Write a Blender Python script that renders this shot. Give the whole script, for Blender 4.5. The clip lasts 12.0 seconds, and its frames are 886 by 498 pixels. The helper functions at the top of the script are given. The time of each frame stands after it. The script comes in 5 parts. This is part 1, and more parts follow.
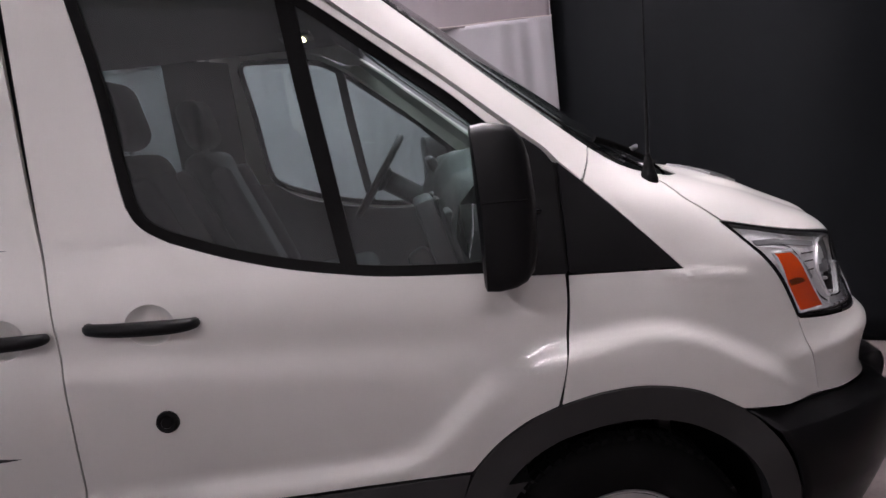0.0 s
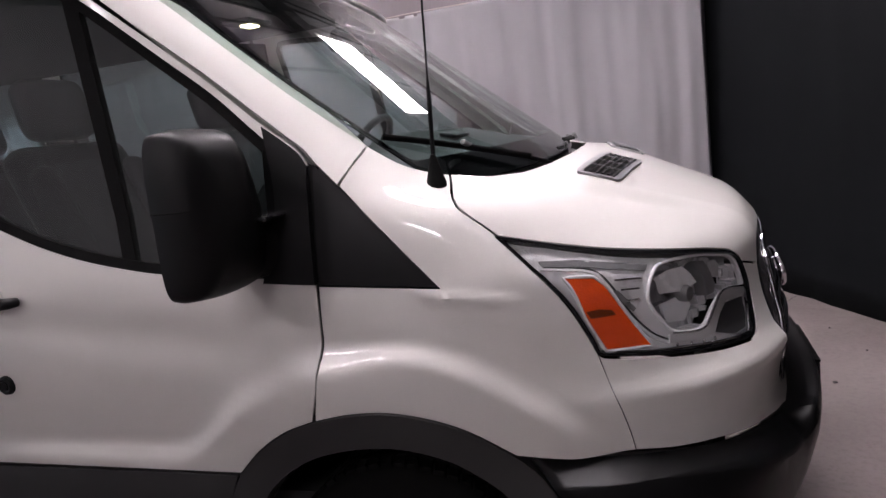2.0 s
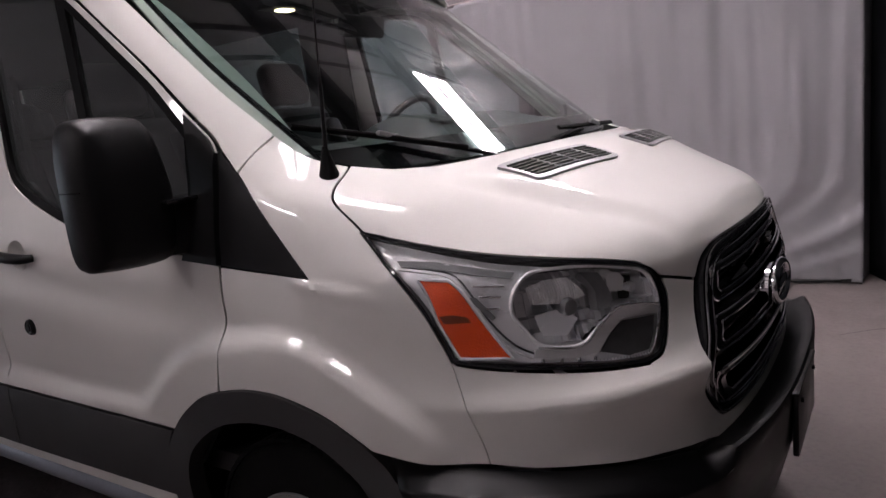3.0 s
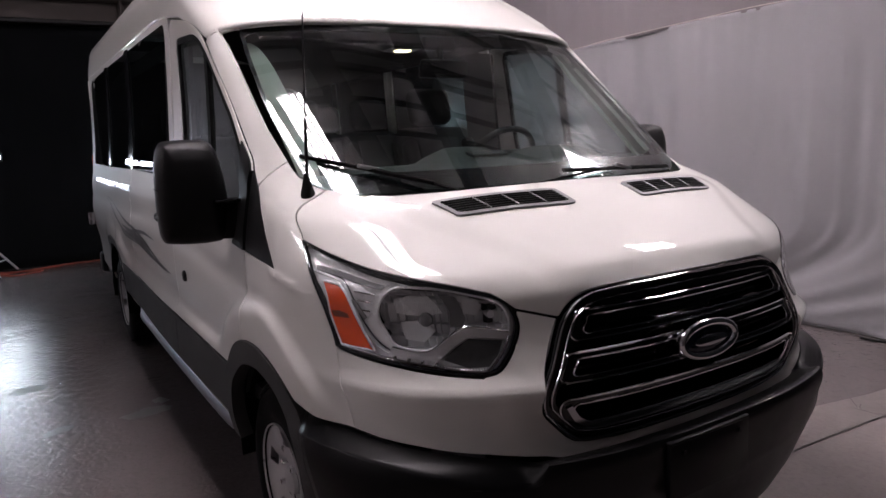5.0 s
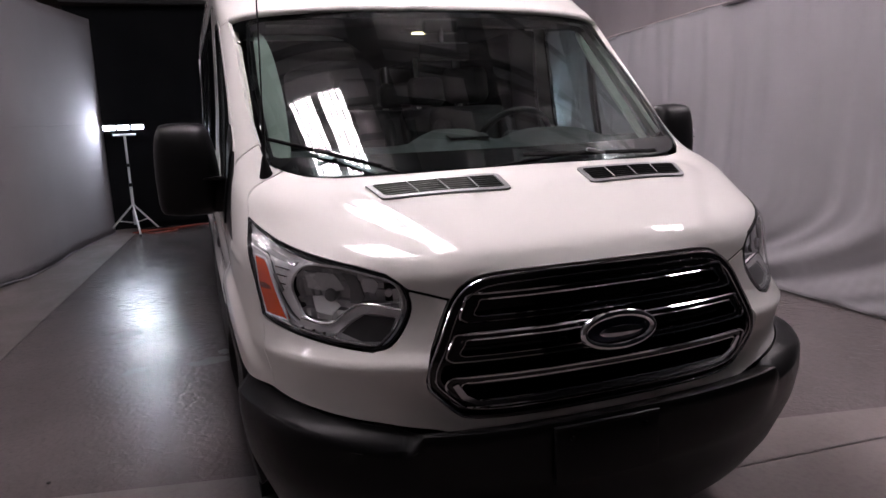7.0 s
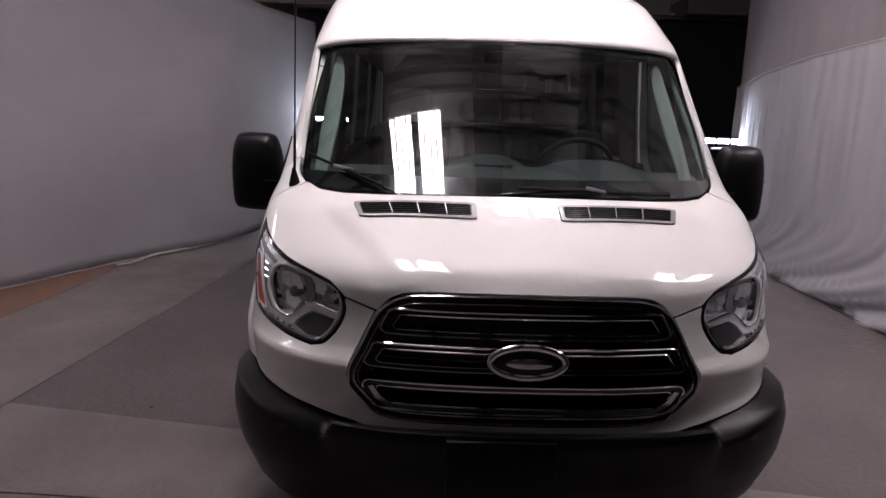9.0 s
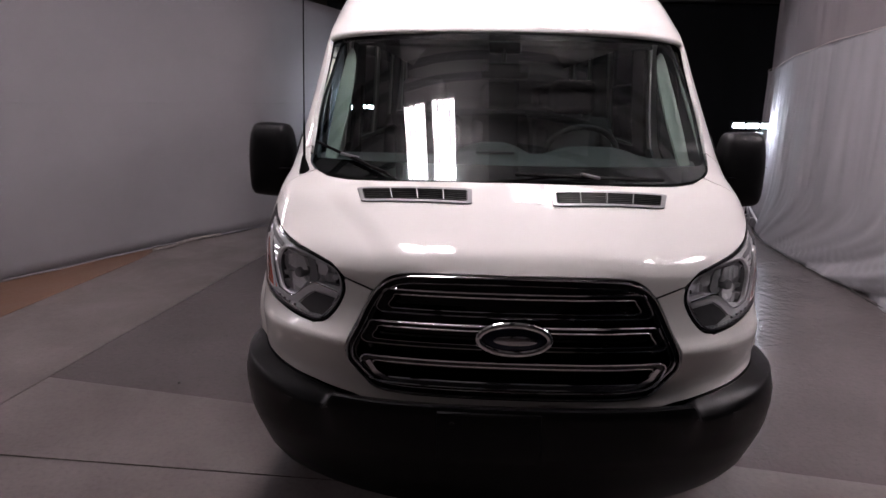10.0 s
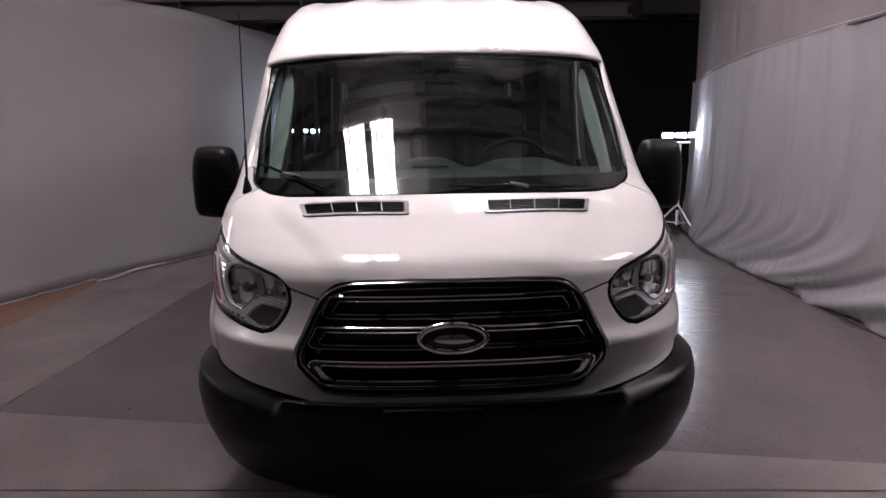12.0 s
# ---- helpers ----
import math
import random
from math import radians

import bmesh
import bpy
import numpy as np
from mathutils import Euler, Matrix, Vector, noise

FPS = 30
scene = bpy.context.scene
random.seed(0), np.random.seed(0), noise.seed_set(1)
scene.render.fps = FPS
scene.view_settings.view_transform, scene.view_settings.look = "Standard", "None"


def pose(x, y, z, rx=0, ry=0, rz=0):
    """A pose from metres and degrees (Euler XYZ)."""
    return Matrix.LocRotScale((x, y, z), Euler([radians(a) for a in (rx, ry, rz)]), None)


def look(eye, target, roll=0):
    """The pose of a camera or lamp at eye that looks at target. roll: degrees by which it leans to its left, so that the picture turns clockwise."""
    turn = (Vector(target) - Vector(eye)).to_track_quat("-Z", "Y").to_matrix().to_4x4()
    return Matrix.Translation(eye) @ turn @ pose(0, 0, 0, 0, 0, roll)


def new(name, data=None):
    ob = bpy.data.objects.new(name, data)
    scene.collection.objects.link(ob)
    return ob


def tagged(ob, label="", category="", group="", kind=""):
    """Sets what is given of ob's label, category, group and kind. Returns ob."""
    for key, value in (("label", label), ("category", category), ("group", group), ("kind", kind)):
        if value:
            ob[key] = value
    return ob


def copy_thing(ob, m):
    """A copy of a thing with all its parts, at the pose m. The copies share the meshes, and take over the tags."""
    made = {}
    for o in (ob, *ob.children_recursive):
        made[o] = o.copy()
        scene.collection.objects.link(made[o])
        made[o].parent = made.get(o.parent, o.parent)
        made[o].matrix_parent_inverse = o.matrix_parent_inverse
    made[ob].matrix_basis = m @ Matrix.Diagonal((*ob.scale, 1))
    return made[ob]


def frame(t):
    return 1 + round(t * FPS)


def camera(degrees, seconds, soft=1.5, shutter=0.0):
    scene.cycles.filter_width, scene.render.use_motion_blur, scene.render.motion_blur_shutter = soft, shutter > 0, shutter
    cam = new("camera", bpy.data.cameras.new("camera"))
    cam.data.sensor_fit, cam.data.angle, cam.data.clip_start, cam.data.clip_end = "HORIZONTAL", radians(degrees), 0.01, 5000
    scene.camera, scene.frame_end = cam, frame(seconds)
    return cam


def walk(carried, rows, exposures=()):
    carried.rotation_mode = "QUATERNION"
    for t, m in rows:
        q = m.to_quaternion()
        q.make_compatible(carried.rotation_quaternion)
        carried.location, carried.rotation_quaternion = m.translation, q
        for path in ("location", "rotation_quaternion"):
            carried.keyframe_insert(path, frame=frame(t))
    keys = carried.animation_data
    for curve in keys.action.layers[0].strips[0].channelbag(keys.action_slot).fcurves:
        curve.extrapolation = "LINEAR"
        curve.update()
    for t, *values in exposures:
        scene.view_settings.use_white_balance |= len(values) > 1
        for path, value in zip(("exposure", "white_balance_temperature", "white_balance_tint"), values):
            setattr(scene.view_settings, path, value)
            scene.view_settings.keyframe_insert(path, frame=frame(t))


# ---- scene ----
cam = camera(64.94, 12.0)
PATH = [
    (0, look((-0.437, -2.645, 1.526), (-0.328, -0.673, 1.214), -6.7)),
    (0.5, pose(-0.160, -2.668, 1.534, 79.64, 8.42, 1.96)),
    (0.7, pose(-0.060, -2.590, 1.518, 80.55, 7.50, 2.80)),
    (1, pose(0.090, -2.544, 1.503, 80.33, 8.67, 4.34)),
    (1.2, pose(0.204, -2.516, 1.501, 80.50, 9.00, 6.80)),
    (1.5, pose(0.375, -2.477, 1.498, 80.15, 7.88, 8.35)),
    (1.7, pose(0.508, -2.445, 1.495, 80.00, 7.60, 13.20)),
    (2, pose(0.708, -2.390, 1.492, 79.78, 7.16, 16.87)),
    (2.5, pose(0.993, -2.188, 1.472, 80.08, 7.34, 22.14)),
    (2.8, pose(1.194, -2.112, 1.466, 79.50, 6.65, 29.90)),
    (3, pose(1.331, -2.071, 1.465, 79.17, 6.21, 33.24)),
    (5, pose(2.290, -1.667, 1.518, 80.96, 2.31, 57.90)),
    (5.5, pose(2.430, -1.576, 1.541, 80.61, 2.32, 64.45)),
    (6, pose(2.548, -1.474, 1.550, 81.19, 4.43, 68.22)),
    (6.2, pose(2.575, -1.415, 1.546, 81.80, 4.10, 66.40)),
    (6.5, pose(2.601, -1.319, 1.538, 81.10, 3.48, 66.98)),
    (8.5, pose(3.016, -0.438, 1.643, 79.06, -0.79, 85.73)),
    (8.7, pose(3.035, -0.380, 1.651, 81.20, -1.10, 87.65)),
    (9, pose(3.063, -0.301, 1.663, 78.90, -1.63, 89.47)),
    (9.2, pose(3.085, -0.285, 1.671, 78.25, -1.70, 88.05)),
    (9.5, pose(3.105, -0.262, 1.682, 78.41, -1.82, 89.63)),
    (9.7, pose(3.140, -0.220, 1.683, 77.20, -1.55, 90.35)),
    (10, pose(3.192, -0.153, 1.681, 77.73, -1.06, 92.46)),
    (10.2, pose(3.217, -0.152, 1.690, 78.70, -0.72, 90.50)),
    (10.5, pose(3.249, -0.151, 1.699, 80.01, -0.27, 90.47)),
    (10.7, pose(3.275, -0.147, 1.702, 79.25, 0.00, 90.55)),
    (11, pose(3.310, -0.142, 1.703, 79.86, 0.23, 90.95)),
    (11.2, pose(3.327, -0.136, 1.698, 81.20, 0.25, 90.75)),
    (11.5, pose(3.345, -0.127, 1.685, 81.07, 0.23, 90.38)),
    (12, pose(3.351, -0.107, 1.664, 79.43, 0.88, 87.94)),
]
walk(cam, PATH, exposures=[(0, .46, 6350, 11), (1.5, .40, 6400, 11), (2.5, .17, 6450, 11), (3.0, -.07, 6500, 11), (5.0, -.07, 6500, 12), (6.5, -.07, 6500, 13), (9.0, -.11, 6500, 13), (12.0, -.14, 6500, 13.5)])

# ---- light ----
world = bpy.data.worlds.new("hall_air")
scene.world = world
world.use_nodes = True
world.node_tree.nodes["Background"].inputs[0].default_value = (.55, .5, .56, 1)
world.node_tree.nodes["Background"].inputs[1].default_value = .01

TUBE_STRENGTH = 58.0
STAND_STRENGTH = 360.0


# ---- materials ----
def material(name):
    m = bpy.data.materials.new(name)
    m.use_nodes = True
    t = m.node_tree
    return m, t, t.nodes["Principled BSDF"]


def node(t, kind, **values):
    n = t.nodes.new(kind)
    for key, value in values.items():
        n.inputs[key.replace("_", " ")].default_value = value
    return n


def ramp(t, source, stops):
    r = t.nodes.new("ShaderNodeValToRGB")
    while len(r.color_ramp.elements) < len(stops):
        r.color_ramp.elements.new(.5)
    for e, (at, col) in zip(r.color_ramp.elements, stops):
        e.position, e.color = at, (*col, 1) if len(col) == 3 else col
    t.links.new(source, r.inputs[0])
    return r.outputs[0]


def grey(v):
    return (v, v, v)


def surface(name, low, high, scale, rough=(.4, .6), metal=0.0, bump=0.0, fine=60.0, coat=0.0, stretch=(1, 1, 1), coat_rough=.03, spec=.5):
    """Two tones over noise at two sizes, with gloss and relief that vary."""
    m, t, b = material(name)
    where = t.nodes.new("ShaderNodeTexCoord")
    place = t.nodes.new("ShaderNodeMapping")
    place.inputs["Scale"].default_value = stretch
    t.links.new(where.outputs["Object"], place.inputs[0])
    big = node(t, "ShaderNodeTexNoise", Scale=scale, Detail=5.0, Roughness=.6)
    small = node(t, "ShaderNodeTexNoise", Scale=fine, Detail=3.0)
    for n in (big, small):
        t.links.new(place.outputs[0], n.inputs["Vector"])
    mix = t.nodes.new("ShaderNodeMath")
    mix.operation = "MULTIPLY_ADD"
    mix.inputs[1].default_value = .35
    t.links.new(small.outputs[0], mix.inputs[0])
    half = t.nodes.new("ShaderNodeMath")
    half.operation = "MULTIPLY"
    half.inputs[1].default_value = .65
    t.links.new(big.outputs[0], half.inputs[0])
    t.links.new(half.outputs[0], mix.inputs[2])
    t.links.new(ramp(t, mix.outputs[0], ((.3, low), (.7, high))), b.inputs["Base Color"])
    t.links.new(ramp(t, big.outputs[0], ((.3, grey(rough[0])), (.7, grey(rough[1])))), b.inputs["Roughness"])
    b.inputs["Metallic"].default_value = metal
    b.inputs["Specular IOR Level"].default_value = spec
    b.inputs["Coat Weight"].default_value = coat
    b.inputs["Coat Roughness"].default_value = coat_rough
    if bump:
        rel = node(t, "ShaderNodeBump", Strength=bump, Distance=.01)
        t.links.new(small.outputs[0], rel.inputs["Height"])
        t.links.new(rel.outputs[0], b.inputs["Normal"])
    return m


def pane(name, tint, gloss=0.0, ior=1.5):
    """Thin glass: it lets a tinted view through and mirrors by its angle."""
    m, t, b = material(name)
    t.nodes.remove(b)
    clear = t.nodes.new("ShaderNodeBsdfTransparent")
    clear.inputs[0].default_value = (*tint, 1)
    shine = t.nodes.new("ShaderNodeBsdfGlossy")
    shine.inputs["Roughness"].default_value = gloss
    face = ((ior - 1) / (ior + 1)) ** 2
    weight = node(t, "ShaderNodeLayerWeight", Blend=.5)
    steep = t.nodes.new("ShaderNodeMath")
    steep.operation = "POWER"
    steep.inputs[1].default_value = 5.0
    t.links.new(weight.outputs["Facing"], steep.inputs[0])
    share = t.nodes.new("ShaderNodeMath")
    share.operation = "MULTIPLY_ADD"
    share.inputs[1].default_value, share.inputs[2].default_value = 1 - face, face
    t.links.new(steep.outputs[0], share.inputs[0])
    mix = t.nodes.new("ShaderNodeMixShader")
    t.links.new(share.outputs[0], mix.inputs[0])
    t.links.new(clear.outputs[0], mix.inputs[1])
    t.links.new(shine.outputs[0], mix.inputs[2])
    t.links.new(mix.outputs[0], t.nodes["Material Output"].inputs[0])
    return m


def glow(name, col, strength):
    m, t, b = material(name)
    b.inputs["Base Color"].default_value = (*col, 1)
    b.inputs["Emission Color"].default_value = (*col, 1)
    b.inputs["Emission Strength"].default_value = strength
    return m


PAINT = surface("white_paint", (.685, .672, .640), (.735, .722, .690), .8, (.5, .58), 0, 0, 300, .8, spec=.2, coat_rough=.024)
PLASTIC = surface("black_plastic", (.005, .005, .0055), (.009, .009, .0095), 3, (.34, .46), 0, .12, 700, spec=.14)
BUMPER_BLACK = surface("bumper_black", (.003, .003, .0033), (.005, .005, .0054), 3, (.28, .40), 0, .10, 700, spec=.15)
CLADDING = surface("grey_plastic", (.022, .021, .022), (.032, .031, .031), 2.5, (.5, .65), 0, .3, 500, spec=.35)
GLOSS_BLACK = surface("gloss_black", (.006, .006, .007), (.010, .010, .011), 5, (.06, .12))
RUBBER = surface("rubber", (.004, .004, .004), (.008, .008, .008), 8, (.65, .85), 0, .08, 220, spec=.08)
CHROME = surface("chrome", (.72, .72, .74), (.82, .82, .84), 6, (.04, .09), 1.0)
DARK_CHROME = surface("dark_chrome", (.46, .46, .48), (.54, .54, .56), 6, (.10, .16), 1.0)
SILVER = surface("silver_wheel_paint", (.52, .52, .53), (.6, .6, .6), 9, (.25, .35), .55)
LAMP_GREY = surface("lamp_housing_grey", (.78, .78, .79), (.86, .86, .87), 14, (.22, .30), .12)
LAMP_CHROME = surface("lamp_chrome", (.84, .84, .85), (.90, .90, .91), 14, (.06, .10), .35)
VENT_GREY = surface("vent_frame_grey", (.18, .18, .185), (.24, .24, .245), 12, (.3, .4), .2)
LAMP_DARK = surface("lamp_bezel_dark", (.05, .05, .053), (.08, .08, .083), 14, (.25, .35), .2)
REFLECTOR = surface("lamp_reflector", (.80, .80, .82), (.88, .88, .90), 10, (.16, .26), .4)
AMBER_DARK = surface("amber_shade", (.16, .03, .008), (.22, .045, .01), 20, (.2, .3))
AMBER = surface("amber_reflector", (.88, .075, .005), (.96, .105, .008), 20, (.12, .2), 0, .3, 240, 1.0)


def hazed(m, amount, scale):
    """Part of the glass's mirror light is spread, in streaks, more towards positive y."""
    t = m.node_tree
    sharp = [n for n in t.nodes if n.type == "BSDF_GLOSSY"][0]
    out = [n for n in t.nodes if n.type == "MIX_SHADER"][0]
    where = t.nodes.new("ShaderNodeTexCoord")
    place = t.nodes.new("ShaderNodeMapping")
    place.inputs["Scale"].default_value = scale
    t.links.new(where.outputs["Object"], place.inputs[0])
    n = node(t, "ShaderNodeTexNoise", Scale=1.0, Detail=5.0, Roughness=.65, Distortion=.5)
    t.links.new(place.outputs[0], n.inputs["Vector"])
    soft = t.nodes.new("ShaderNodeBsdfGlossy")
    soft.inputs["Roughness"].default_value = .26
    mix = t.nodes.new("ShaderNodeMixShader")
    split = t.nodes.new("ShaderNodeSeparateXYZ")
    t.links.new(where.outputs["Object"], split.inputs[0])
    side = t.nodes.new("ShaderNodeMapRange")
    side.inputs["From Min"].default_value, side.inputs["From Max"].default_value = -.35, .25
    side.inputs["To Min"].default_value = .12
    t.links.new(split.outputs["Y"], side.inputs["Value"])
    veil = t.nodes.new("ShaderNodeMath")
    veil.operation = "MULTIPLY"
    t.links.new(ramp(t, n.outputs[0], ((.38, grey(.04)), (.62, grey(amount)))), veil.inputs[0])
    t.links.new(side.outputs["Result"], veil.inputs[1])
    t.links.new(veil.outputs[0], mix.inputs[0])
    t.links.new(sharp.outputs[0], mix.inputs[1])
    t.links.new(soft.outputs[0], mix.inputs[2])
    t.links.new(mix.outputs[0], out.inputs[2])
    return m


def veiled(m, amount, col):
    """A thin pale diffuse veil over a pane, uneven, standing in for reflected light."""
    t = m.node_tree
    out = t.nodes["Material Output"]
    glass = out.inputs[0].links[0].from_socket
    where = t.nodes.new("ShaderNodeTexCoord")
    n = node(t, "ShaderNodeTexNoise", Scale=3.0, Detail=5.0, Roughness=.6)
    t.links.new(where.outputs["Object"], n.inputs["Vector"])
    veil = t.nodes.new("ShaderNodeBsdfDiffuse")
    veil.inputs[0].default_value = (*col, 1)
    mix = t.nodes.new("ShaderNodeMixShader")
    t.links.new(ramp(t, n.outputs[0], ((.3, grey(amount * .7)), (.7, grey(amount * 1.3)))), mix.inputs[0])
    t.links.new(glass, mix.inputs[1])
    t.links.new(veil.outputs[0], mix.inputs[2])
    t.links.new(mix.outputs[0], out.inputs[0])
    return m


WINDSHIELD_GLASS = hazed(pane("windshield_glass", (.44, .52, .51), 0, 1.7), .55, (5, 1.2, 22))
# the door glass has its reflected haze mixed in as a pale tone
DOOR_GLASS = veiled(pane("door_glass", (.66, .76, .76), 0, 1.9), .045, (.52, .60, .57))
DARK_GLASS = pane("dark_glass", (.26, .305, .30), 0, 1.6)
LENS = pane("lamp_lens", (.93, .94, .94), 0, 1.45)
SEAT_CLOTH = surface("seat_cloth", (.017, .017, .019), (.026, .026, .028), 5, (.8, .95), 0, .12, 260)
SEAT_LIGHT = surface("seat_insert_cloth", (.030, .030, .033), (.042, .042, .045), 5, (.8, .95), 0, .12, 260)
DASH_GREY = surface("dashboard_grey", (.042, .046, .045), (.060, .065, .063), 4, (.5, .65), 0, .3, 380)
DASH_DARK = surface("dashboard_dark", (.02, .02, .021), (.032, .032, .033), 4, (.45, .6), 0, .3, 380)
TRIM_BEIGE = surface("pillar_trim", (.42, .44, .38), (.48, .50, .44), 4, (.6, .75))
LINING = surface("roof_lining", (.055, .055, .056), (.075, .075, .076), 3, (.85, .95))
BADGE_BLUE = surface("badge_blue", (.012, .016, .03), (.018, .022, .04), 20, (.08, .12), .4)
PLATE_BLACK = surface("plate_black", (.003, .003, .0033), (.005, .005, .0054), 8, (.3, .42), spec=.15)
DECAL = surface("decal_grey", (.012, .012, .014), (.02, .02, .022), 8, (.3, .4))
ALUMINIUM = surface("aluminium", (.55, .56, .60), (.66, .67, .70), 6, (.22, .34), .9, 0, 200)
STEP_GREY = surface("step_bar_grey", (.20, .21, .24), (.28, .29, .32), 6, (.35, .5), .6, 0, 200)
CURTAIN_GREY = surface("curtain_grey", (.222, .208, .223), (.272, .256, .272), .9, (.85, .95), 0, .35, 320)
CURTAIN_WHITE = surface("curtain_white", (.256, .246, .261), (.307, .296, .311), .8, (.85, .95), 0, .35, 320)
CURTAIN_ROSE = surface("curtain_rose", (.175, .153, .162), (.21, .188, .197), .8, (.85, .95), 0, .35, 320)
CURTAIN_BLACK = surface("curtain_black", (.0034, .0040, .0047), (.0055, .0063, .0075), 1.2, (.8, .95), 0, .35, 320, spec=.1)
HEM = surface("hem_cord", (.30, .26, .24), (.40, .36, .34), 6, (.8, .9))


def concrete(name, low, high, stain, gloss, bump):
    """Worn slab: cloudy tone, brown stains, and gloss that comes and goes in patches."""
    m, t, b = material(name)
    where = t.nodes.new("ShaderNodeTexCoord")

    def cloud(scale, detail=6.0, rough=.6, twist=0.0):
        n = node(t, "ShaderNodeTexNoise", Scale=scale, Detail=detail, Roughness=rough, Distortion=twist)
        t.links.new(where.outputs["Object"], n.inputs["Vector"])
        return n.outputs[0]

    def blend(a, b2, way, factor):
        mix = t.nodes.new("ShaderNodeMix")
        mix.data_type, mix.blend_type = "RGBA", way
        t.links.new(factor, mix.inputs[0])
        t.links.new(a, mix.inputs[6])
        t.links.new(b2, mix.inputs[7])
        return mix.outputs[2]
    base = ramp(t, cloud(1.1), ((.32, low), (.68, high)))
    speck = ramp(t, cloud(38, 4, .7), ((.36, grey(.86)), (.5, grey(1.0)), (.72, grey(1.06))))
    full = ramp(t, cloud(2), ((0, grey(1)), (1, grey(1))))
    tone = blend(base, speck, "MULTIPLY", full)
    mark = ramp(t, cloud(2.6, 8, .66, .6), ((.60, grey(0)), (.80, grey(.09))))
    brown = ramp(t, cloud(9), ((.3, stain), (.7, stain)))
    t.links.new(blend(tone, brown, "MIX", mark), b.inputs["Base Color"])
    t.links.new(ramp(t, cloud(1.5, 9, .68, .4), ((.36, grey(gloss[0])), (.64, grey(gloss[1])))), b.inputs["Roughness"])
    rel = node(t, "ShaderNodeBump", Strength=bump, Distance=.012)
    t.links.new(cloud(20, 3, .55, .8), rel.inputs["Height"])
    t.links.new(rel.outputs[0], b.inputs["Normal"])
    b.inputs["Specular IOR Level"].default_value = .19
    return m


CONCRETE = concrete("concrete", (.133, .113, .109), (.180, .155, .150), (.10, .085, .072), (.40, .62), .10)
CONCRETE_DARK = concrete("sealed_concrete", (.098, .084, .083), (.126, .108, .107), (.075, .062, .056), (.20, .27), .40)
WATER = surface("wet_spot", (.058, .052, .049), (.080, .073, .070), 6, (.42, .55), 0, .1, 60)
JOINT_AND_SHADE = surface("joint_dirt_and_gap_shade", (.02, .019, .018), (.04, .037, .035), 12, (.8, .95))
BROWN_FLOOR = surface("brown_floor", (.135, .072, .046), (.185, .103, .066), 2.4, (.55, .75), 0, .25, 30)
ROOF_DECK = surface("roof_deck", (.50, .475, .475), (.60, .57, .57), .7, (.7, .85), 0, 0, 20)
STEEL = surface("beam_steel", (.012, .012, .012), (.022, .021, .021), 2, (.55, .75))
WALL_DARK = surface("hall_wall", (.10, .085, .08), (.13, .112, .107), .6, (.8, .95))
WHITE_METAL = surface("lamp_white_metal", (.7, .7, .7), (.76, .76, .76), 4, (.35, .5))
CABLE = surface("orange_cable", (.22, .030, .012), (.29, .045, .018), 10, (.45, .6))
TUBE_GLOW = glow("tube_glow", (1.0, .905, .945), TUBE_STRENGTH)
LED_GLOW = glow("led_glow", (.78, .87, 1.0), STAND_STRENGTH)
DOME_GLOW = glow("dome_glow", (1.0, .78, .5), 9.0)


# ---- building tools ----
from mathutils.geometry import delaunay_2d_cdt as mathutils_cdt


def link(name, verts, faces, mat, parent=None, label="", smooth=40.0):
    me = bpy.data.meshes.new(name)
    me.from_pydata([tuple(v) for v in verts], [], [tuple(f) for f in faces])
    for m in (mat if isinstance(mat, (tuple, list)) else (mat,)):
        me.materials.append(m)
    if smooth:
        me.polygons.foreach_set("use_smooth", [True] * len(me.polygons))
        me.set_sharp_from_angle(angle=radians(smooth))
    me.validate()
    ob = new(name, me)
    if parent:
        ob.parent = parent
    return tagged(ob, label)


def part(name, bm, mat, parent=None, label="", smooth=40.0):
    me = bpy.data.meshes.new(name)
    bm.to_mesh(me)
    bm.free()
    for m in (mat if isinstance(mat, (tuple, list)) else (mat,)):
        me.materials.append(m)
    if smooth:
        me.polygons.foreach_set("use_smooth", [True] * len(me.polygons))
        me.set_sharp_from_angle(angle=radians(smooth))
    ob = new(name, me)
    if parent:
        ob.parent = parent
    return tagged(ob, label)


def thing(name, label, category, at=(0, 0, 0), group="", kind=""):
    ob = new(name)
    ob.location = at
    ob.empty_display_size = .1
    return tagged(ob, label, category, group, kind)


def spline(pts, n=6, closed=False):
    """A smooth run through points of any dimension."""
    pts = [Vector(p) for p in pts]
    k = len(pts)
    out = []
    for i in range(k if closed else k - 1):
        if closed:
            a, b, c, d = (pts[(i + j) % k] for j in (-1, 0, 1, 2))
        else:
            a, b, c, d = pts[max(i - 1, 0)], pts[i], pts[i + 1], pts[min(i + 2, k - 1)]
        for j in range(n):
            t = j / n
            out.append(.5 * (2 * b + (c - a) * t + (2 * a - 5 * b + 4 * c - d) * t * t + (3 * b - a - 3 * c + d) * t ** 3))
    if not closed:
        out.append(pts[-1])
    return out


def loop(*runs, n=6):
    """A closed outline of smooth runs with corners where they meet."""
    out = []
    for run in runs:
        pts = spline(run, n) if len(run) > 2 else [Vector(p) for p in run]
        for p in pts:
            if not out or (p - out[-1]).length > 1e-4:
                out.append(p)
    if (out[0] - out[-1]).length < 1e-4:
        out.pop()
    return out


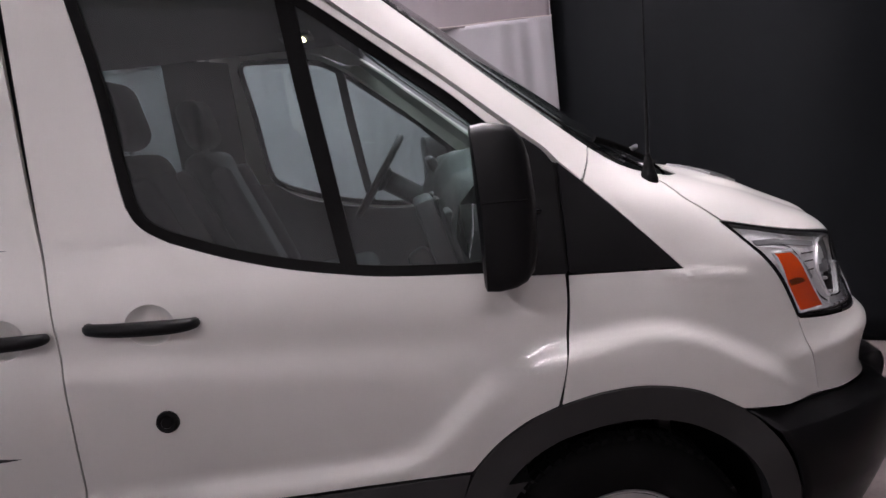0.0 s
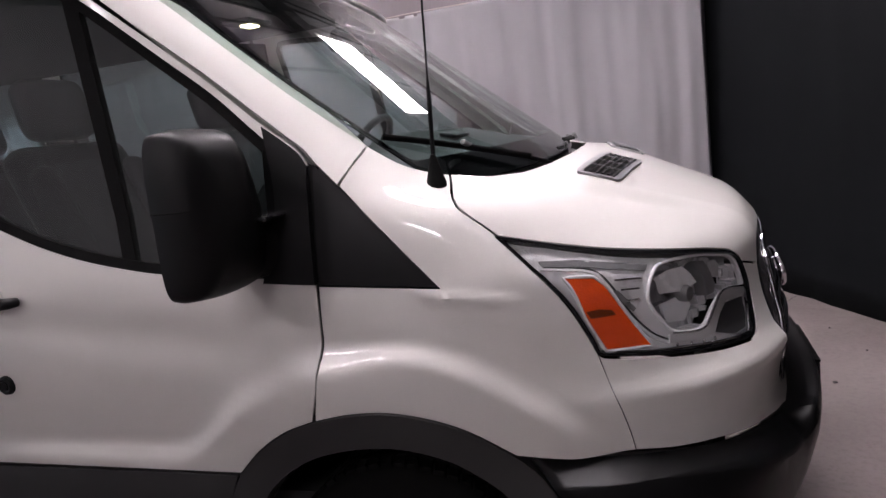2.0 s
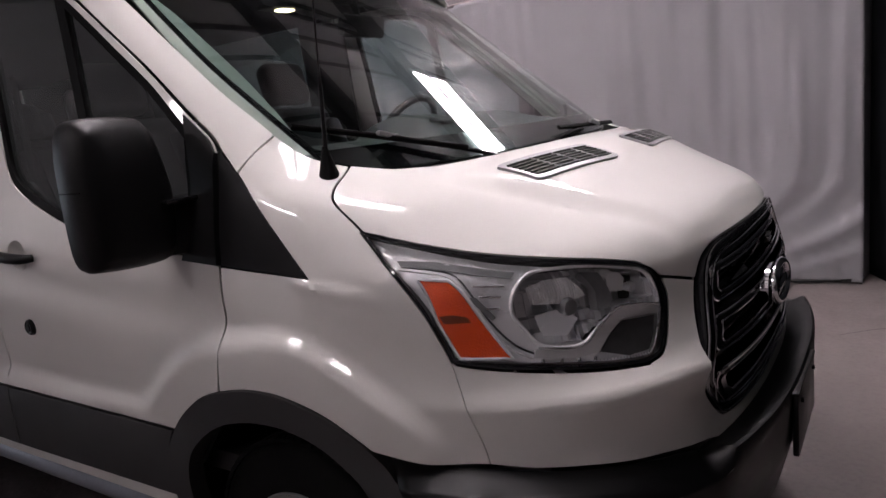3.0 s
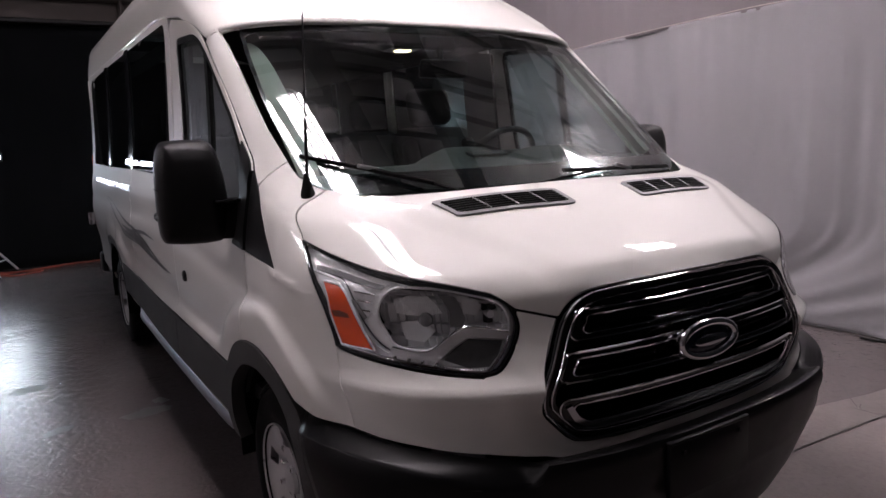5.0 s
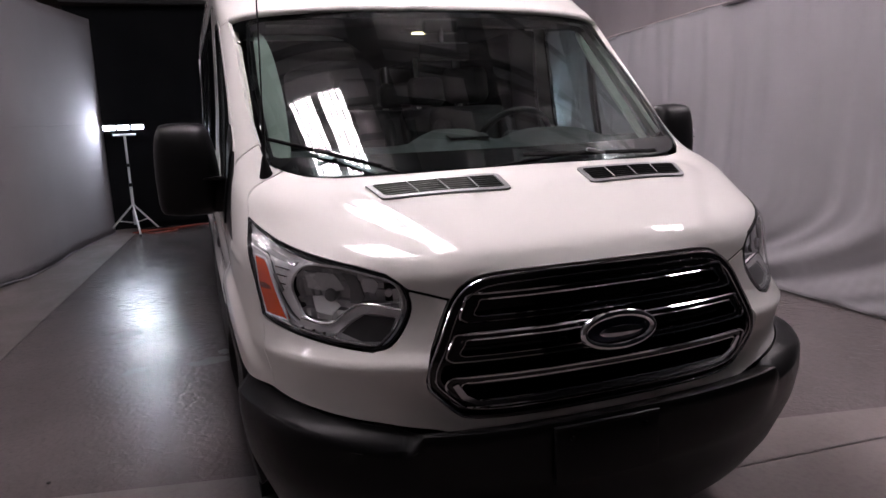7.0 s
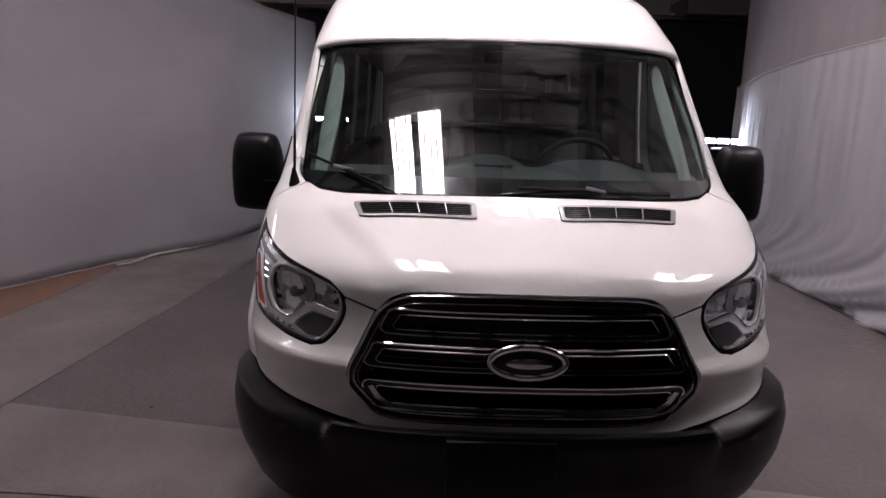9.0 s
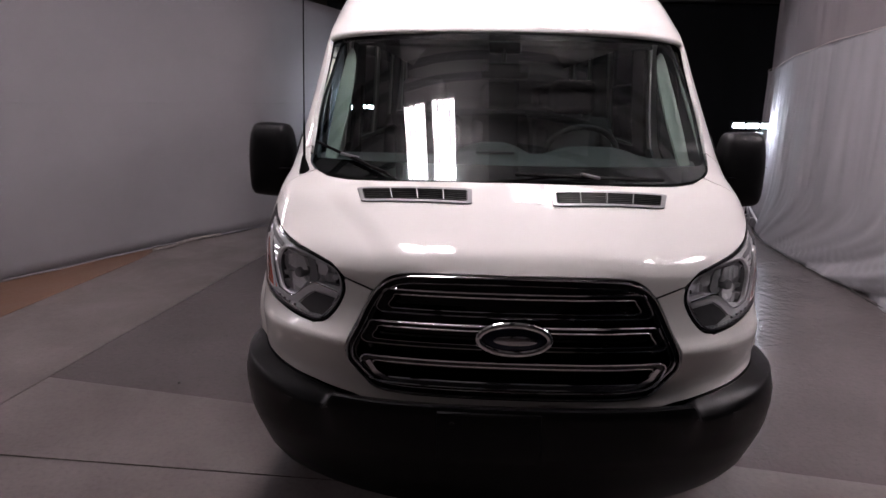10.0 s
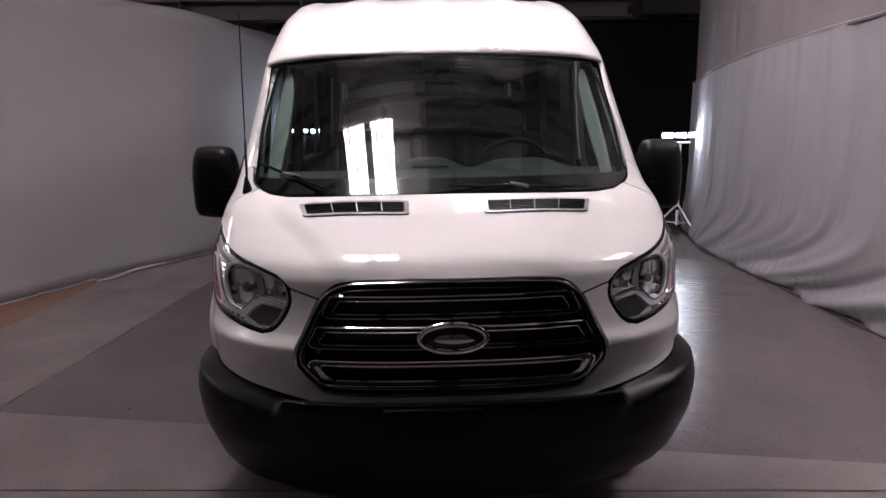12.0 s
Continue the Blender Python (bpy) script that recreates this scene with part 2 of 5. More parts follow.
def rounded(w, h, r, n=5, cx=0.0, cy=0.0):
    """A rounded rectangle as a flat outline."""
    out = []
    for sx, sy, a0 in ((1, 1, 0), (-1, 1, 90), (-1, -1, 180), (1, -1, 270)):
        for i in range(n + 1):
            a = radians(a0 + 90 * i / n)
            out.append(Vector((cx + sx * (w / 2 - r) + r * math.cos(a), cy + sy * (h / 2 - r) + r * math.sin(a))))
    return out


def resample(pts, step):
    out = []
    for a, b in zip(pts, pts[1:] + pts[:1]):
        k = max(1, math.ceil((b - a).length / step))
        out += [a.lerp(b, i / k) for i in range(k)]
    return out


def within(p, poly):
    x, y = p[0], p[1]
    odd = False
    for a, b in zip(poly, poly[1:] + poly[:1]):
        if (a[1] > y) != (b[1] > y) and x < (b[0] - a[0]) * (y - a[1]) / (b[1] - a[1]) + a[0]:
            odd = not odd
    return odd


def inset(pts, d):
    """The outline moved inwards by d."""
    area2 = sum(a[0] * b[1] - b[0] * a[1] for a, b in zip(pts, pts[1:] + pts[:1]))
    s = 1 if area2 > 0 else -1
    out = []
    k = len(pts)
    for i, p in enumerate(pts):
        q = pts[(i + 1) % k] - pts[i - 1]
        if q.length < 1e-9:
            out.append(p.copy())
            continue
        q.normalize()
        out.append(p + Vector((-q[1], q[0])) * d * s)
    return out


def patch(name, outline, place, mat, parent, step=.03, thick=.012, holes=(), label="", lift=0.0, centre=(-.6, 0, 1.0)):
    """A skin piece: a flat outline laid on the form by place(u, v, lift), with its own thickness."""
    rings = [resample([Vector(p[:2]) for p in o], step) for o in (outline, *holes)]
    pts, edges = [], []
    for ring in rings:
        k = len(pts)
        pts += [Vector((p[0], p[1])) for p in ring]
        edges += [(k + i, k + (i + 1) % len(ring)) for i in range(len(ring))]
    us, vs = [p[0] for p in rings[0]], [p[1] for p in rings[0]]
    rim = {(round(p[0] / step), round(p[1] / step)) for p in pts}
    nu, nv = int((max(us) - min(us)) / step), int((max(vs) - min(vs)) / step)
    for i in range(1, nu + 1):
        for j in range(1, nv + 1):
            p = Vector((min(us) + i * step, min(vs) + j * step))
            if (round(p[0] / step), round(p[1] / step)) in rim:
                continue
            if within(p, rings[0]) and not any(within(p, h) for h in rings[1:]):
                pts.append(p)
    flat, _, tris, *_ = mathutils_cdt(pts, edges, [], 0, 1e-6)
    keep = []
    for f in tris:
        c = sum((flat[i] for i in f), Vector((0, 0))) / len(f)
        if within(c, rings[0]) and not any(within(c, h) for h in rings[1:]):
            keep.append(list(f))
    verts = [Vector(place(p[0], p[1], lift)) for p in flat]
    turn = 0.0
    hub = Vector(centre)
    for f in keep[:: max(1, len(keep) // 60)]:
        a, b, c = (verts[i] for i in f[:3])
        turn += (b - a).cross(c - a).dot((a + b + c) / 3 - hub)
    if turn < 0:
        keep = [f[::-1] for f in keep]
    if thick:
        normal = [Vector() for _ in verts]
        for f in keep:
            a, b, c = (verts[i] for i in f[:3])
            q = (b - a).cross(c - a)
            for i in f:
                normal[i] += q
        k = len(verts)
        verts = verts + [v - n.normalized() * thick if n.length else v.copy() for v, n in zip(verts, normal)]
        used = {}
        for f in keep:
            for i, j in zip(f, f[1:] + f[:1]):
                used[(i, j)] = used.get((i, j), 0) + 1
        sides = [(j, i, i + k, j + k) for (i, j) in used if (j, i) not in used]
        keep = keep + [[i + k for i in f[::-1]] for f in keep[:]] + [list(s) for s in sides]
    return link(name, verts, keep, mat, parent, label)


def tube(name, path, radius, mat, parent=None, closed=False, sides=8, label="", flat=1.0):
    """A round bar along a path; radius is one number or one for each point."""
    pts = [Vector(p) for p in path]
    k = len(pts)
    radii = [radius] * k if isinstance(radius, (int, float)) else radius
    verts, faces = [], []
    side = None
    for i, p in enumerate(pts):
        way = (pts[(i + 1) % k] if closed or i + 1 < k else p) - (pts[i - 1] if closed or i else p)
        way.normalize()
        if side is None:
            side = way.orthogonal().normalized()
        side = (side - way * side.dot(way)).normalized()
        up = way.cross(side)
        for j in range(sides):
            a = 2 * math.pi * j / sides
            verts.append(p + (side * math.cos(a) + up * math.sin(a) * flat) * radii[i])
    for i in range(k if closed else k - 1):
        for j in range(sides):
            a, b = i * sides, ((i + 1) % k) * sides
            faces.append((a + j, a + (j + 1) % sides, b + (j + 1) % sides, b + j))
    if not closed:
        faces += [tuple(range(sides))[::-1], tuple(range((k - 1) * sides, k * sides))]
    return link(name, verts, faces, mat, parent, label)


def box(bm, size, at=(0, 0, 0), turn=None, bevel=0.0, segs=2):
    m = Matrix.Translation(at) @ (turn or Matrix()) @ Matrix.Diagonal((*size, 1))
    made = bmesh.ops.create_cube(bm, size=1, matrix=m)
    if bevel:
        edges = list({e for v in made["verts"] for e in v.link_edges})
        bmesh.ops.bevel(bm, geom=edges, offset=bevel, segments=segs, profile=.5, affect="EDGES")
    return bm


def boxes(*specs):
    bm = bmesh.new()
    for s in specs:
        box(bm, **s)
    return bm


def rod(bm, a, b, r, r2=None, sides=12):
    a, b = Vector(a), Vector(b)
    m = Matrix.Translation((a + b) / 2) @ (b - a).to_track_quat("Z", "Y").to_matrix().to_4x4()
    bmesh.ops.create_cone(bm, cap_ends=True, segments=sides, radius1=r, radius2=r if r2 is None else r2, depth=(b - a).length, matrix=m)
    return bm


def lathe(name, profile, mat, parent, axis="Y", sides=40, at=(0, 0, 0), label="", smooth=40.0):
    """A body of turning: (radius, along) pairs round an axis."""
    verts, faces = [], []
    for r, h in profile:
        for j in range(sides):
            a = 2 * math.pi * j / sides
            c, s = r * math.cos(a), r * math.sin(a)
            v = {"Y": (c, h, s), "X": (h, c, s), "Z": (c, s, h)}[axis]
            verts.append(Vector(v) + Vector(at))
    for i in range(len(profile) - 1):
        for j in range(sides):
            a, b = i * sides, i * sides + sides
            faces.append((a + j, a + (j + 1) % sides, b + (j + 1) % sides, b + j))
    return link(name, verts, faces, mat, parent, label, smooth)


def step_up(v, a, b):
    """0 below a, 1 above b, smooth between (a may lie above b)."""
    t = min(1.0, max(0.0, (v - a) / (b - a)))
    return t * t * (3 - 2 * t)


# ---- the van's form: level curves of a rounded box, one for each height ----
ZL = (0.25, 0.4, 0.55, 0.66, 0.7, 0.74, 0.8, 0.85, 0.865, 0.88, 0.91, 1, 1.05, 1.1, 1.13, 1.15, 1.17, 1.2, 1.24, 1.285, 1.325, 1.36, 1.4, 1.6, 1.8, 2.02, 2.08, 2.2, 2.3, 2.4, 2.46, 2.5, 2.53, 2.545)
XF = (0.975, 1.015, 1.03, 1.022, 1.01, 1.014, 1.028, 1.0434, 1.048, 1.042, 1.03, 1, 0.988, 0.977, 0.957, 0.936, 0.903, 0.838, 0.75, 0.655, 0.545, 0.43, 0.36, 0.11, -0.14, -0.42, -0.52, -0.72, -0.92, -1.27, -1.6, -1.92, -2.35, -2.65)
BW = (0.95, 0.985, 1.005, 1.005, 1.001, 1.001, 1.005, 1.0096, 1.011, 1.0117, 1.013, 1.015, 1.016, 1.014, 1.012, 1.01, 1.008, 1.005, 1, 0.992, 0.985, 0.978, 0.975, 0.957, 0.946, 0.937, 0.935, 0.928, 0.914, 0.888, 0.845, 0.78, 0.62, 0.2)
NX = (6.5, 6.5, 6.5, 6, 5, 4.2, 4, 4, 4, 4, 4, 4, 4, 4, 4, 4, 4, 4, 4, 4, 3.6, 3.1, 2.8, 3.2, 3.8, 4.4, 4.2, 4, 4, 4, 4, 4, 4, 4)
DX = (1.11, 1.145, 1.155, 1.135, 1.105, 1.095, 1.116, 1.1345, 1.14, 1.1367, 1.13, 1.1, 1.088, 1.073, 1.045, 1.022, 0.996, 0.938, 0.85, 0.755, 0.64, 0.53, 0.49, 0.48, 0.48, 0.48, 0.5, 0.55, 0.6, 0.65, 0.7, 0.75, 0.8, 0.8)
PY = (2, 2, 2.1, 2.3, 2.45, 2.5, 2.55, 2.55, 2.55, 2.4167, 2.15, 2, 2, 2, 2, 2, 2, 2, 2, 2, 2, 2, 2, 2.2, 2.5, 2.8, 2.8, 2.8, 2.8, 2.8, 2.8, 2.6, 2.4, 2.2)
FINE = 1200


def eased(table):
    """The table on a fine, even grid of heights, with no overshoot and no kinks."""
    x, y = np.array(ZL), np.array(table, float)
    h, d = np.diff(x), np.diff(y) / np.diff(x)
    m = np.zeros_like(y)
    for i in range(1, len(y) - 1):
        if d[i - 1] * d[i] > 0:
            w1, w2 = 2 * h[i] + h[i - 1], h[i] + 2 * h[i - 1]
            m[i] = (w1 + w2) / (w1 / d[i - 1] + w2 / d[i])
    m[0], m[-1] = d[0], d[-1]
    q = np.linspace(x[0], x[-1], FINE)
    k = np.clip(np.searchsorted(x, q) - 1, 0, len(h) - 1)
    t = (q - x[k]) / h[k]
    f = y[k] * (2 * t ** 3 - 3 * t ** 2 + 1) + m[k] * h[k] * (t ** 3 - 2 * t ** 2 + t) + y[k + 1] * (3 * t ** 2 - 2 * t ** 3) + m[k + 1] * h[k] * (t ** 3 - t ** 2)
    soft = np.convolve(np.pad(f, 3, "edge"), np.hanning(7) / np.hanning(7).sum(), "valid")
    return soft


LEVELS = list(zip(*(eased(t).tolist() for t in (XF, BW, NX, DX, PY))))


def level(z):
    q = (z - ZL[0]) / (ZL[-1] - ZL[0]) * (FINE - 1)
    q = min(max(q, 0.0), FINE - 1.001)
    i = int(q)
    f = q - i
    return [a + (b - a) * f for a, b in zip(LEVELS[i], LEVELS[i + 1])]


def half_width(x, z):
    """The van's half width at a place along it and a height."""
    xf, b, n, d, p = level(z)
    u = (x - xf + d) / d
    if u >= 1:
        return 0.0
    return b * (1 - max(u, 0) ** n) ** (1 / p)


def nose_x(y, z):
    """How far forward the skin reaches at a half width and a height."""
    xf, b, n, d, p = level(z)
    return xf - d + d * max(0.0, 1 - min(1.0, abs(y) / b) ** p) ** (1 / n)


def top_z(x, y, low=1.0, high=2.545):
    """The height of hood, glass or roof over a place of the plan."""
    for _ in range(30):
        mid = (low + high) / 2
        if half_width(x, mid) > abs(y):
            low = mid
        else:
            high = mid
    return (low + high) / 2


# ---- the hall ----
def slab(name, corners, mat, parent, z=0.0, thick=.03):
    n = len(corners)
    verts = [(x, y, z) for x, y in corners] + [(x, y, z - thick) for x, y in corners]
    faces = [tuple(range(n)), tuple(range(n, 2 * n))[::-1]] + [(j, i, i + n, j + n) for i, j in zip(range(n), [*range(1, n), 0])]
    return link(name, verts, faces, mat, parent, "", 0)


floor = tagged(slab("floor", [(-12, -9), (8, -9), (8, 8), (-12, 8)], JOINT_AND_SHADE, None, -.006, .1), "worn grey concrete floor with sealed darker slab under the van", "floor", kind="structure")
G = .004
slab("floor_slab", [(-12, -1.62), (-.62, -2.65), (.36, 2.3), (.95, 7.9), (-12, 7.9)], CONCRETE_DARK, floor)
slab("floor_slab", [(-.62, -2.65), (.255, -2.73), (.62, 2.8), (.93, 7.9), (.95, 7.9), (.36, 2.3)], CONCRETE, floor)
slab("floor_slab", [(.263 + G, -2.73), (7.9, -3.42), (7.9, 7.9), (.94 + G, 7.9)], CONCRETE, floor)
slab("floor_slab", [(-12, -8.9), (-.15, -8.9), (.25, -2.74), (-12, -1.63)], CONCRETE, floor)
slab("floor_slab", [(-.14 + G, -8.9), (7.9, -8.9), (7.9, -3.43), (.26 + G, -2.74)], CONCRETE, floor)
slab("floor_patch", [(-4.3, -3.58), (-3.6, -3.54), (-1.6, -3.68), (2.0, -3.9), (2.0, -5.2), (-3.2, -4.6)], BROWN_FLOOR, floor, .004, .006)


def wall(name, a, b, z0, z1, mat, label):
    a, b = Vector((*a, 0)), Vector((*b, 0))
    m = Matrix.Translation((a + b) / 2 + Vector((0, 0, (z0 + z1) / 2))) @ Matrix.Rotation(math.atan2(b.y - a.y, b.x - a.x), 4, "Z")
    bm = bmesh.new()
    bmesh.ops.create_cube(bm, size=1, matrix=m @ Matrix.Diagonal(((b - a).length, .15, z1 - z0, 1)))
    return tagged(part(name, bm, mat, smooth=0), label, "wall", kind="structure")


wall("wall_back", (-9.6, -9), (-9.6, 8), 0, 6.2, WALL_DARK, "dark plain hall wall behind black curtain")
wall("wall_front", (8, -9), (8, 8), 0, 6.2, WALL_DARK, "dark plain hall wall facing the van")
wall("wall_left", (-12, -9), (8, -9), 0, 6.2, WALL_DARK, "dark plain hall side wall")
wall("wall_right", (-12, 7.5), (8, 7.5), 0, 6.2, WALL_DARK, "dark plain hall side wall")
tagged(slab("ceiling", [(-12, -9), (8, -9), (8, 8), (-12, 8)], ROOF_DECK, None, 6.1, .1), "dark grey hall roof deck", "ceiling", kind="structure")


def beam(at, length, along, size=(.22, .42)):
    bm = bmesh.new()
    w, h = size
    for dz, ww, hh in ((-h / 2 + .015, w, .03), (h / 2 - .015, w, .03), (0, .03, h - .06)):
        s = (length, ww, hh) if along == "x" else (ww, length, hh)
        box(bm, s, (0, 0, dz))
    ob = part("roof_beam", bm, STEEL, smooth=0)
    ob.location = at
    return tagged(ob, "dark painted steel roof beam under the deck", "beam", "roof beams")


for y, wide in ((-4.2, .4), (-1.6, .14), (.12, .38), (1.68, .30), (4.0, .4)):
    beam((-2, y, 5.4), 19.5, "x", (wide, .4))
for x in (-8.2, -6.2, -4.2, -2.9, -2.1, -1.42, -1.2, -.82, -.45, .3, 1.6, 4.0):
    beam((x, -.6, 5.85), 16, "y", (.05, .16))


def curtain(name, line, z0, z1, mat, label, fold=.02, waves=3.0, seed=0, wander=0.0, rows=40, step=.035, gather=0.0, tight=0.0):
    """A hanging cloth along a line of the plan, with folds that sway and drag towards the floor."""
    path = spline([Vector((x, y, 0)) for x, y in line], 24)
    dist = [0.0]
    for a, b in zip(path, path[1:]):
        dist.append(dist[-1] + (b - a).length)
    n = int(dist[-1] / step)
    xs = np.interp(np.linspace(0, dist[-1], n), dist, [p.x for p in path])
    ys = np.interp(np.linspace(0, dist[-1], n), dist, [p.y for p in path])
    verts, faces = [], []
    for j in range(rows + 1):
        v = j / rows
        for i in range(n):
            low, high = (q(xs[i]) if callable(q) else q for q in (z0, z1))
            z = low + (high - low) * v
            a = Vector((xs[max(i - 1, 0)], ys[max(i - 1, 0)], 0))
            b = Vector((xs[min(i + 1, n - 1)], ys[min(i + 1, n - 1)], 0))
            way = (b - a).normalized()
            out = Vector((-way.y, way.x, 0))
            s = i * step
            drag = wander * max(0.0, (.34 - v) / .34) ** 2
            q = s * waves * (1 + tight * math.exp(-s / 2.0)) + drag * 2 + seed
            d = noise.noise((q, z * .25 + seed, seed * 1.7)) + .5 * noise.noise((q * 2.3, z * .4, seed + 5)) + .34 * noise.noise((q * 5.1, z * .8, seed + 9))
            amount = fold * (.55 + .45 * abs(noise.noise((s * .35, z * .5, seed + 3))) * 2)
            flare = gather * (1 - v) ** 3
            p = Vector((xs[i], ys[i], z)) + out * (d * amount + flare)
            if j == 0:
                p.z += .012 * abs(noise.noise((s * 3, 1, seed)))
            verts.append(p)
    for j in range(rows):
        for i in range(n - 1):
            k = j * n + i
            faces.append((k, k + 1, k + n + 1, k + n))
    ob = link(name, verts, faces, mat, smooth=180)
    thicken = ob.modifiers.new("cloth", "SOLIDIFY")
    thicken.thickness = .004
    return tagged(ob, label, "curtain"), path


def seam_z(x):
    """The seam between the two side cloths sags towards its far end."""
    return float(np.interp(x, (-6.9, -5.4, -3.8, -2.5, 1), (2.12, 2.215, 2.35, 2.41, 2.46)))


LEFT_LINE = [(-8.45, -2.25), (-7, -2.6), (-5.6, -2.85), (-4.4, -3.52), (-3.17, -4.08), (-1.5, -4.75), (1, -5.5), (4, -5.9), (7, -5.6)]
RIGHT_LINE = [(-6.9, 3.93), (-6.35, 3.82), (-5.9, 3.70), (-5.2, 3.56), (-4.3, 3.50), (-3.1, 3.5), (-1.5, 3.46), (.2, 3.5), (1.07, 3.53)]
curtain("backdrop_curtain", LEFT_LINE, .0, 3.0, CURTAIN_GREY, "smooth grey backdrop curtain hanging to the floor", .012, 1.1, 2, 0, 24, .07)
curtain("side_curtain", RIGHT_LINE, .0, seam_z, CURTAIN_WHITE, "pale grey cloth curtain with soft folds dragging on the floor", .085, 2.7, 7, 1.6, 60, .025, -.10, 2.6)
curtain("upper_curtain", [(x, y + .03) for x, y in RIGHT_LINE], lambda x: seam_z(x) - .02, 3.9, CURTAIN_ROSE, "rosy grey upper curtain sewn above the pale one", .035, 2.0, 7, 0, 40, .04)
FRONT_LINE = [(1.05, 4.1), (1.09, 3.75), (1.5, 2.95), (1.95, 2.1), (2.22, 1.42), (2.8, 1.15), (3.8, 1.2), (5.5, 1.6), (7.5, 2)]
curtain("front_curtain", FRONT_LINE, .0, 4.6, CURTAIN_BLACK, "matt black curtain hanging in front of the van", .02, 2.0, 12, 0, 24, .06)
curtain("back_curtain", [(-8.75, -2.6), (-8.7, -1.2), (-8.65, 1), (-8.6, 3), (-8.55, 5.2)], .0, 3.22, CURTAIN_BLACK, "matt black curtain hanging behind the van", .02, 2.0, 15, 0, 24, .06)
curtain("edge_curtain", [(1.06, 3.5), (1.10, 3.7), (1.12, 3.95)], .0, 4.6, CURTAIN_WHITE, "pale curtain return at the black curtain", .02, 4, 21, 0, 20, .03)


def hem(name, line, z, label, mat, r=.012, off=0.0, seed=0):
    pts = spline([Vector((x, y, z(x) if callable(z) else z)) for x, y in line], 20)
    pts = [p + Vector((0, off, .018 * noise.noise((p.x * 2.0, seed, 1)))) for p in pts]
    return tagged(tube(name, pts, r, mat, sides=6), label, "cord")


hem("curtain_seam", RIGHT_LINE, seam_z, "stitched seam rope between two curtain cloths", HEM, .005, -.035, 1)
hem("backdrop_seam", LEFT_LINE, 1.57, "faint sewn seam across grey backdrop", CURTAIN_GREY, .003, .008, 5)
hem("curtain_hem_or_shade", LEFT_LINE, .015, "rolled hem of grey backdrop on the floor", CURTAIN_GREY, .009, .03, 3)
# a dark cord stands for the shadow gap under the pale curtain
hem("curtain_hem_or_shade", RIGHT_LINE, .012, "dark cord painted as shadow gap under pale curtain", JOINT_AND_SHADE, .007, -.13, 4)


def batten(a, b, z):
    bm = bmesh.new()
    rod(bm, (*a, z), (*b, z), .03)
    return tagged(part("curtain_rail", bm, STEEL), "dark pipe rail holding curtains up", "rail", "curtain rails")


batten((-8.5, -2.6), (-8.5, 5.2), 3.25)
girder = thing("wall_girder", "dull brown steel girder above black curtain", "girder", (-9.1, 0, 3.5))
part("web", boxes(dict(size=(.04, 9.5, .26))), WALL_DARK, girder, smooth=0)
for z in (-.15, .15):
    part("flange", boxes(dict(size=(.60, 9.5, .04), at=(0, 0, z))), WALL_DARK, girder, smooth=0)
for y in (-4, -2, 0, 2, 4):
    part("stiffener", boxes(dict(size=(.55, .03, .26), at=(0, y, 0))), WALL_DARK, girder, smooth=0)


def ladder_deck():
    deck = thing("mezzanine", "dark steel mezzanine edge with upright bars", "mezzanine", (-8.3, 4.45, 3.40))
    part("deck_edge", boxes(dict(size=(1.3, 2.4, .25), at=(-.55, .3, 0))), STEEL, deck, smooth=0)
    for i in range(9):
        bm = bmesh.new()
        rod(bm, (0, -.75 + i * .26, .12), (0, -.75 + i * .26, 1.0), .018, sides=8)
        part("upright_bar", bm, ROOF_DECK, deck)
    part("top_rail", boxes(dict(size=(.05, 2.4, .05), at=(0, .3, 1.0))), STEEL, deck, smooth=0)


ladder_deck()


# ---- ceiling tube lights ----
def tube_light(at, turn=0.0):
    lamp = thing("tube_light", "lit fluorescent ceiling fixture with four tubes", "light", at, "ceiling tube lights")
    lamp.rotation_euler = (0, 0, radians(turn))
    bm = boxes(dict(size=(1.36, .20, .05), at=(0, 0, .065), bevel=.01))
    part("housing", bm, WHITE_METAL, lamp)
    for i in range(4):
        bm = bmesh.new()
        rod(bm, (-.62, -.126 + i * .084, 0), (.62, -.126 + i * .084, 0), .030, sides=10)
        part("tube", bm, TUBE_GLOW, lamp)
    for sx in (-1, 1):
        part("end_cap", boxes(dict(size=(.04, .34, .06), at=(sx * .65, 0, .01), bevel=.006)), WHITE_METAL, lamp)
        bm = bmesh.new()
        rod(bm, (sx * .5, 0, .08), (sx * .5, 0, 1.62), .005, sides=6)
        part("hanger_wire", bm, STEEL, lamp)
    return lamp


first = tube_light((-.04, -1.09, 4.5))
# the last three, beyond the backdrop, are unseen fixtures added to brighten the flank
for x, y in ((-.04, -.67), (.17, 3.30), (.17, 3.72), (-2.7, .45), (-2.7, .87), (-4.1, -6.58), (-4.1, -7.0), (-.2, -7.3)):
    copy_thing(first, pose(x, y, 4.5))


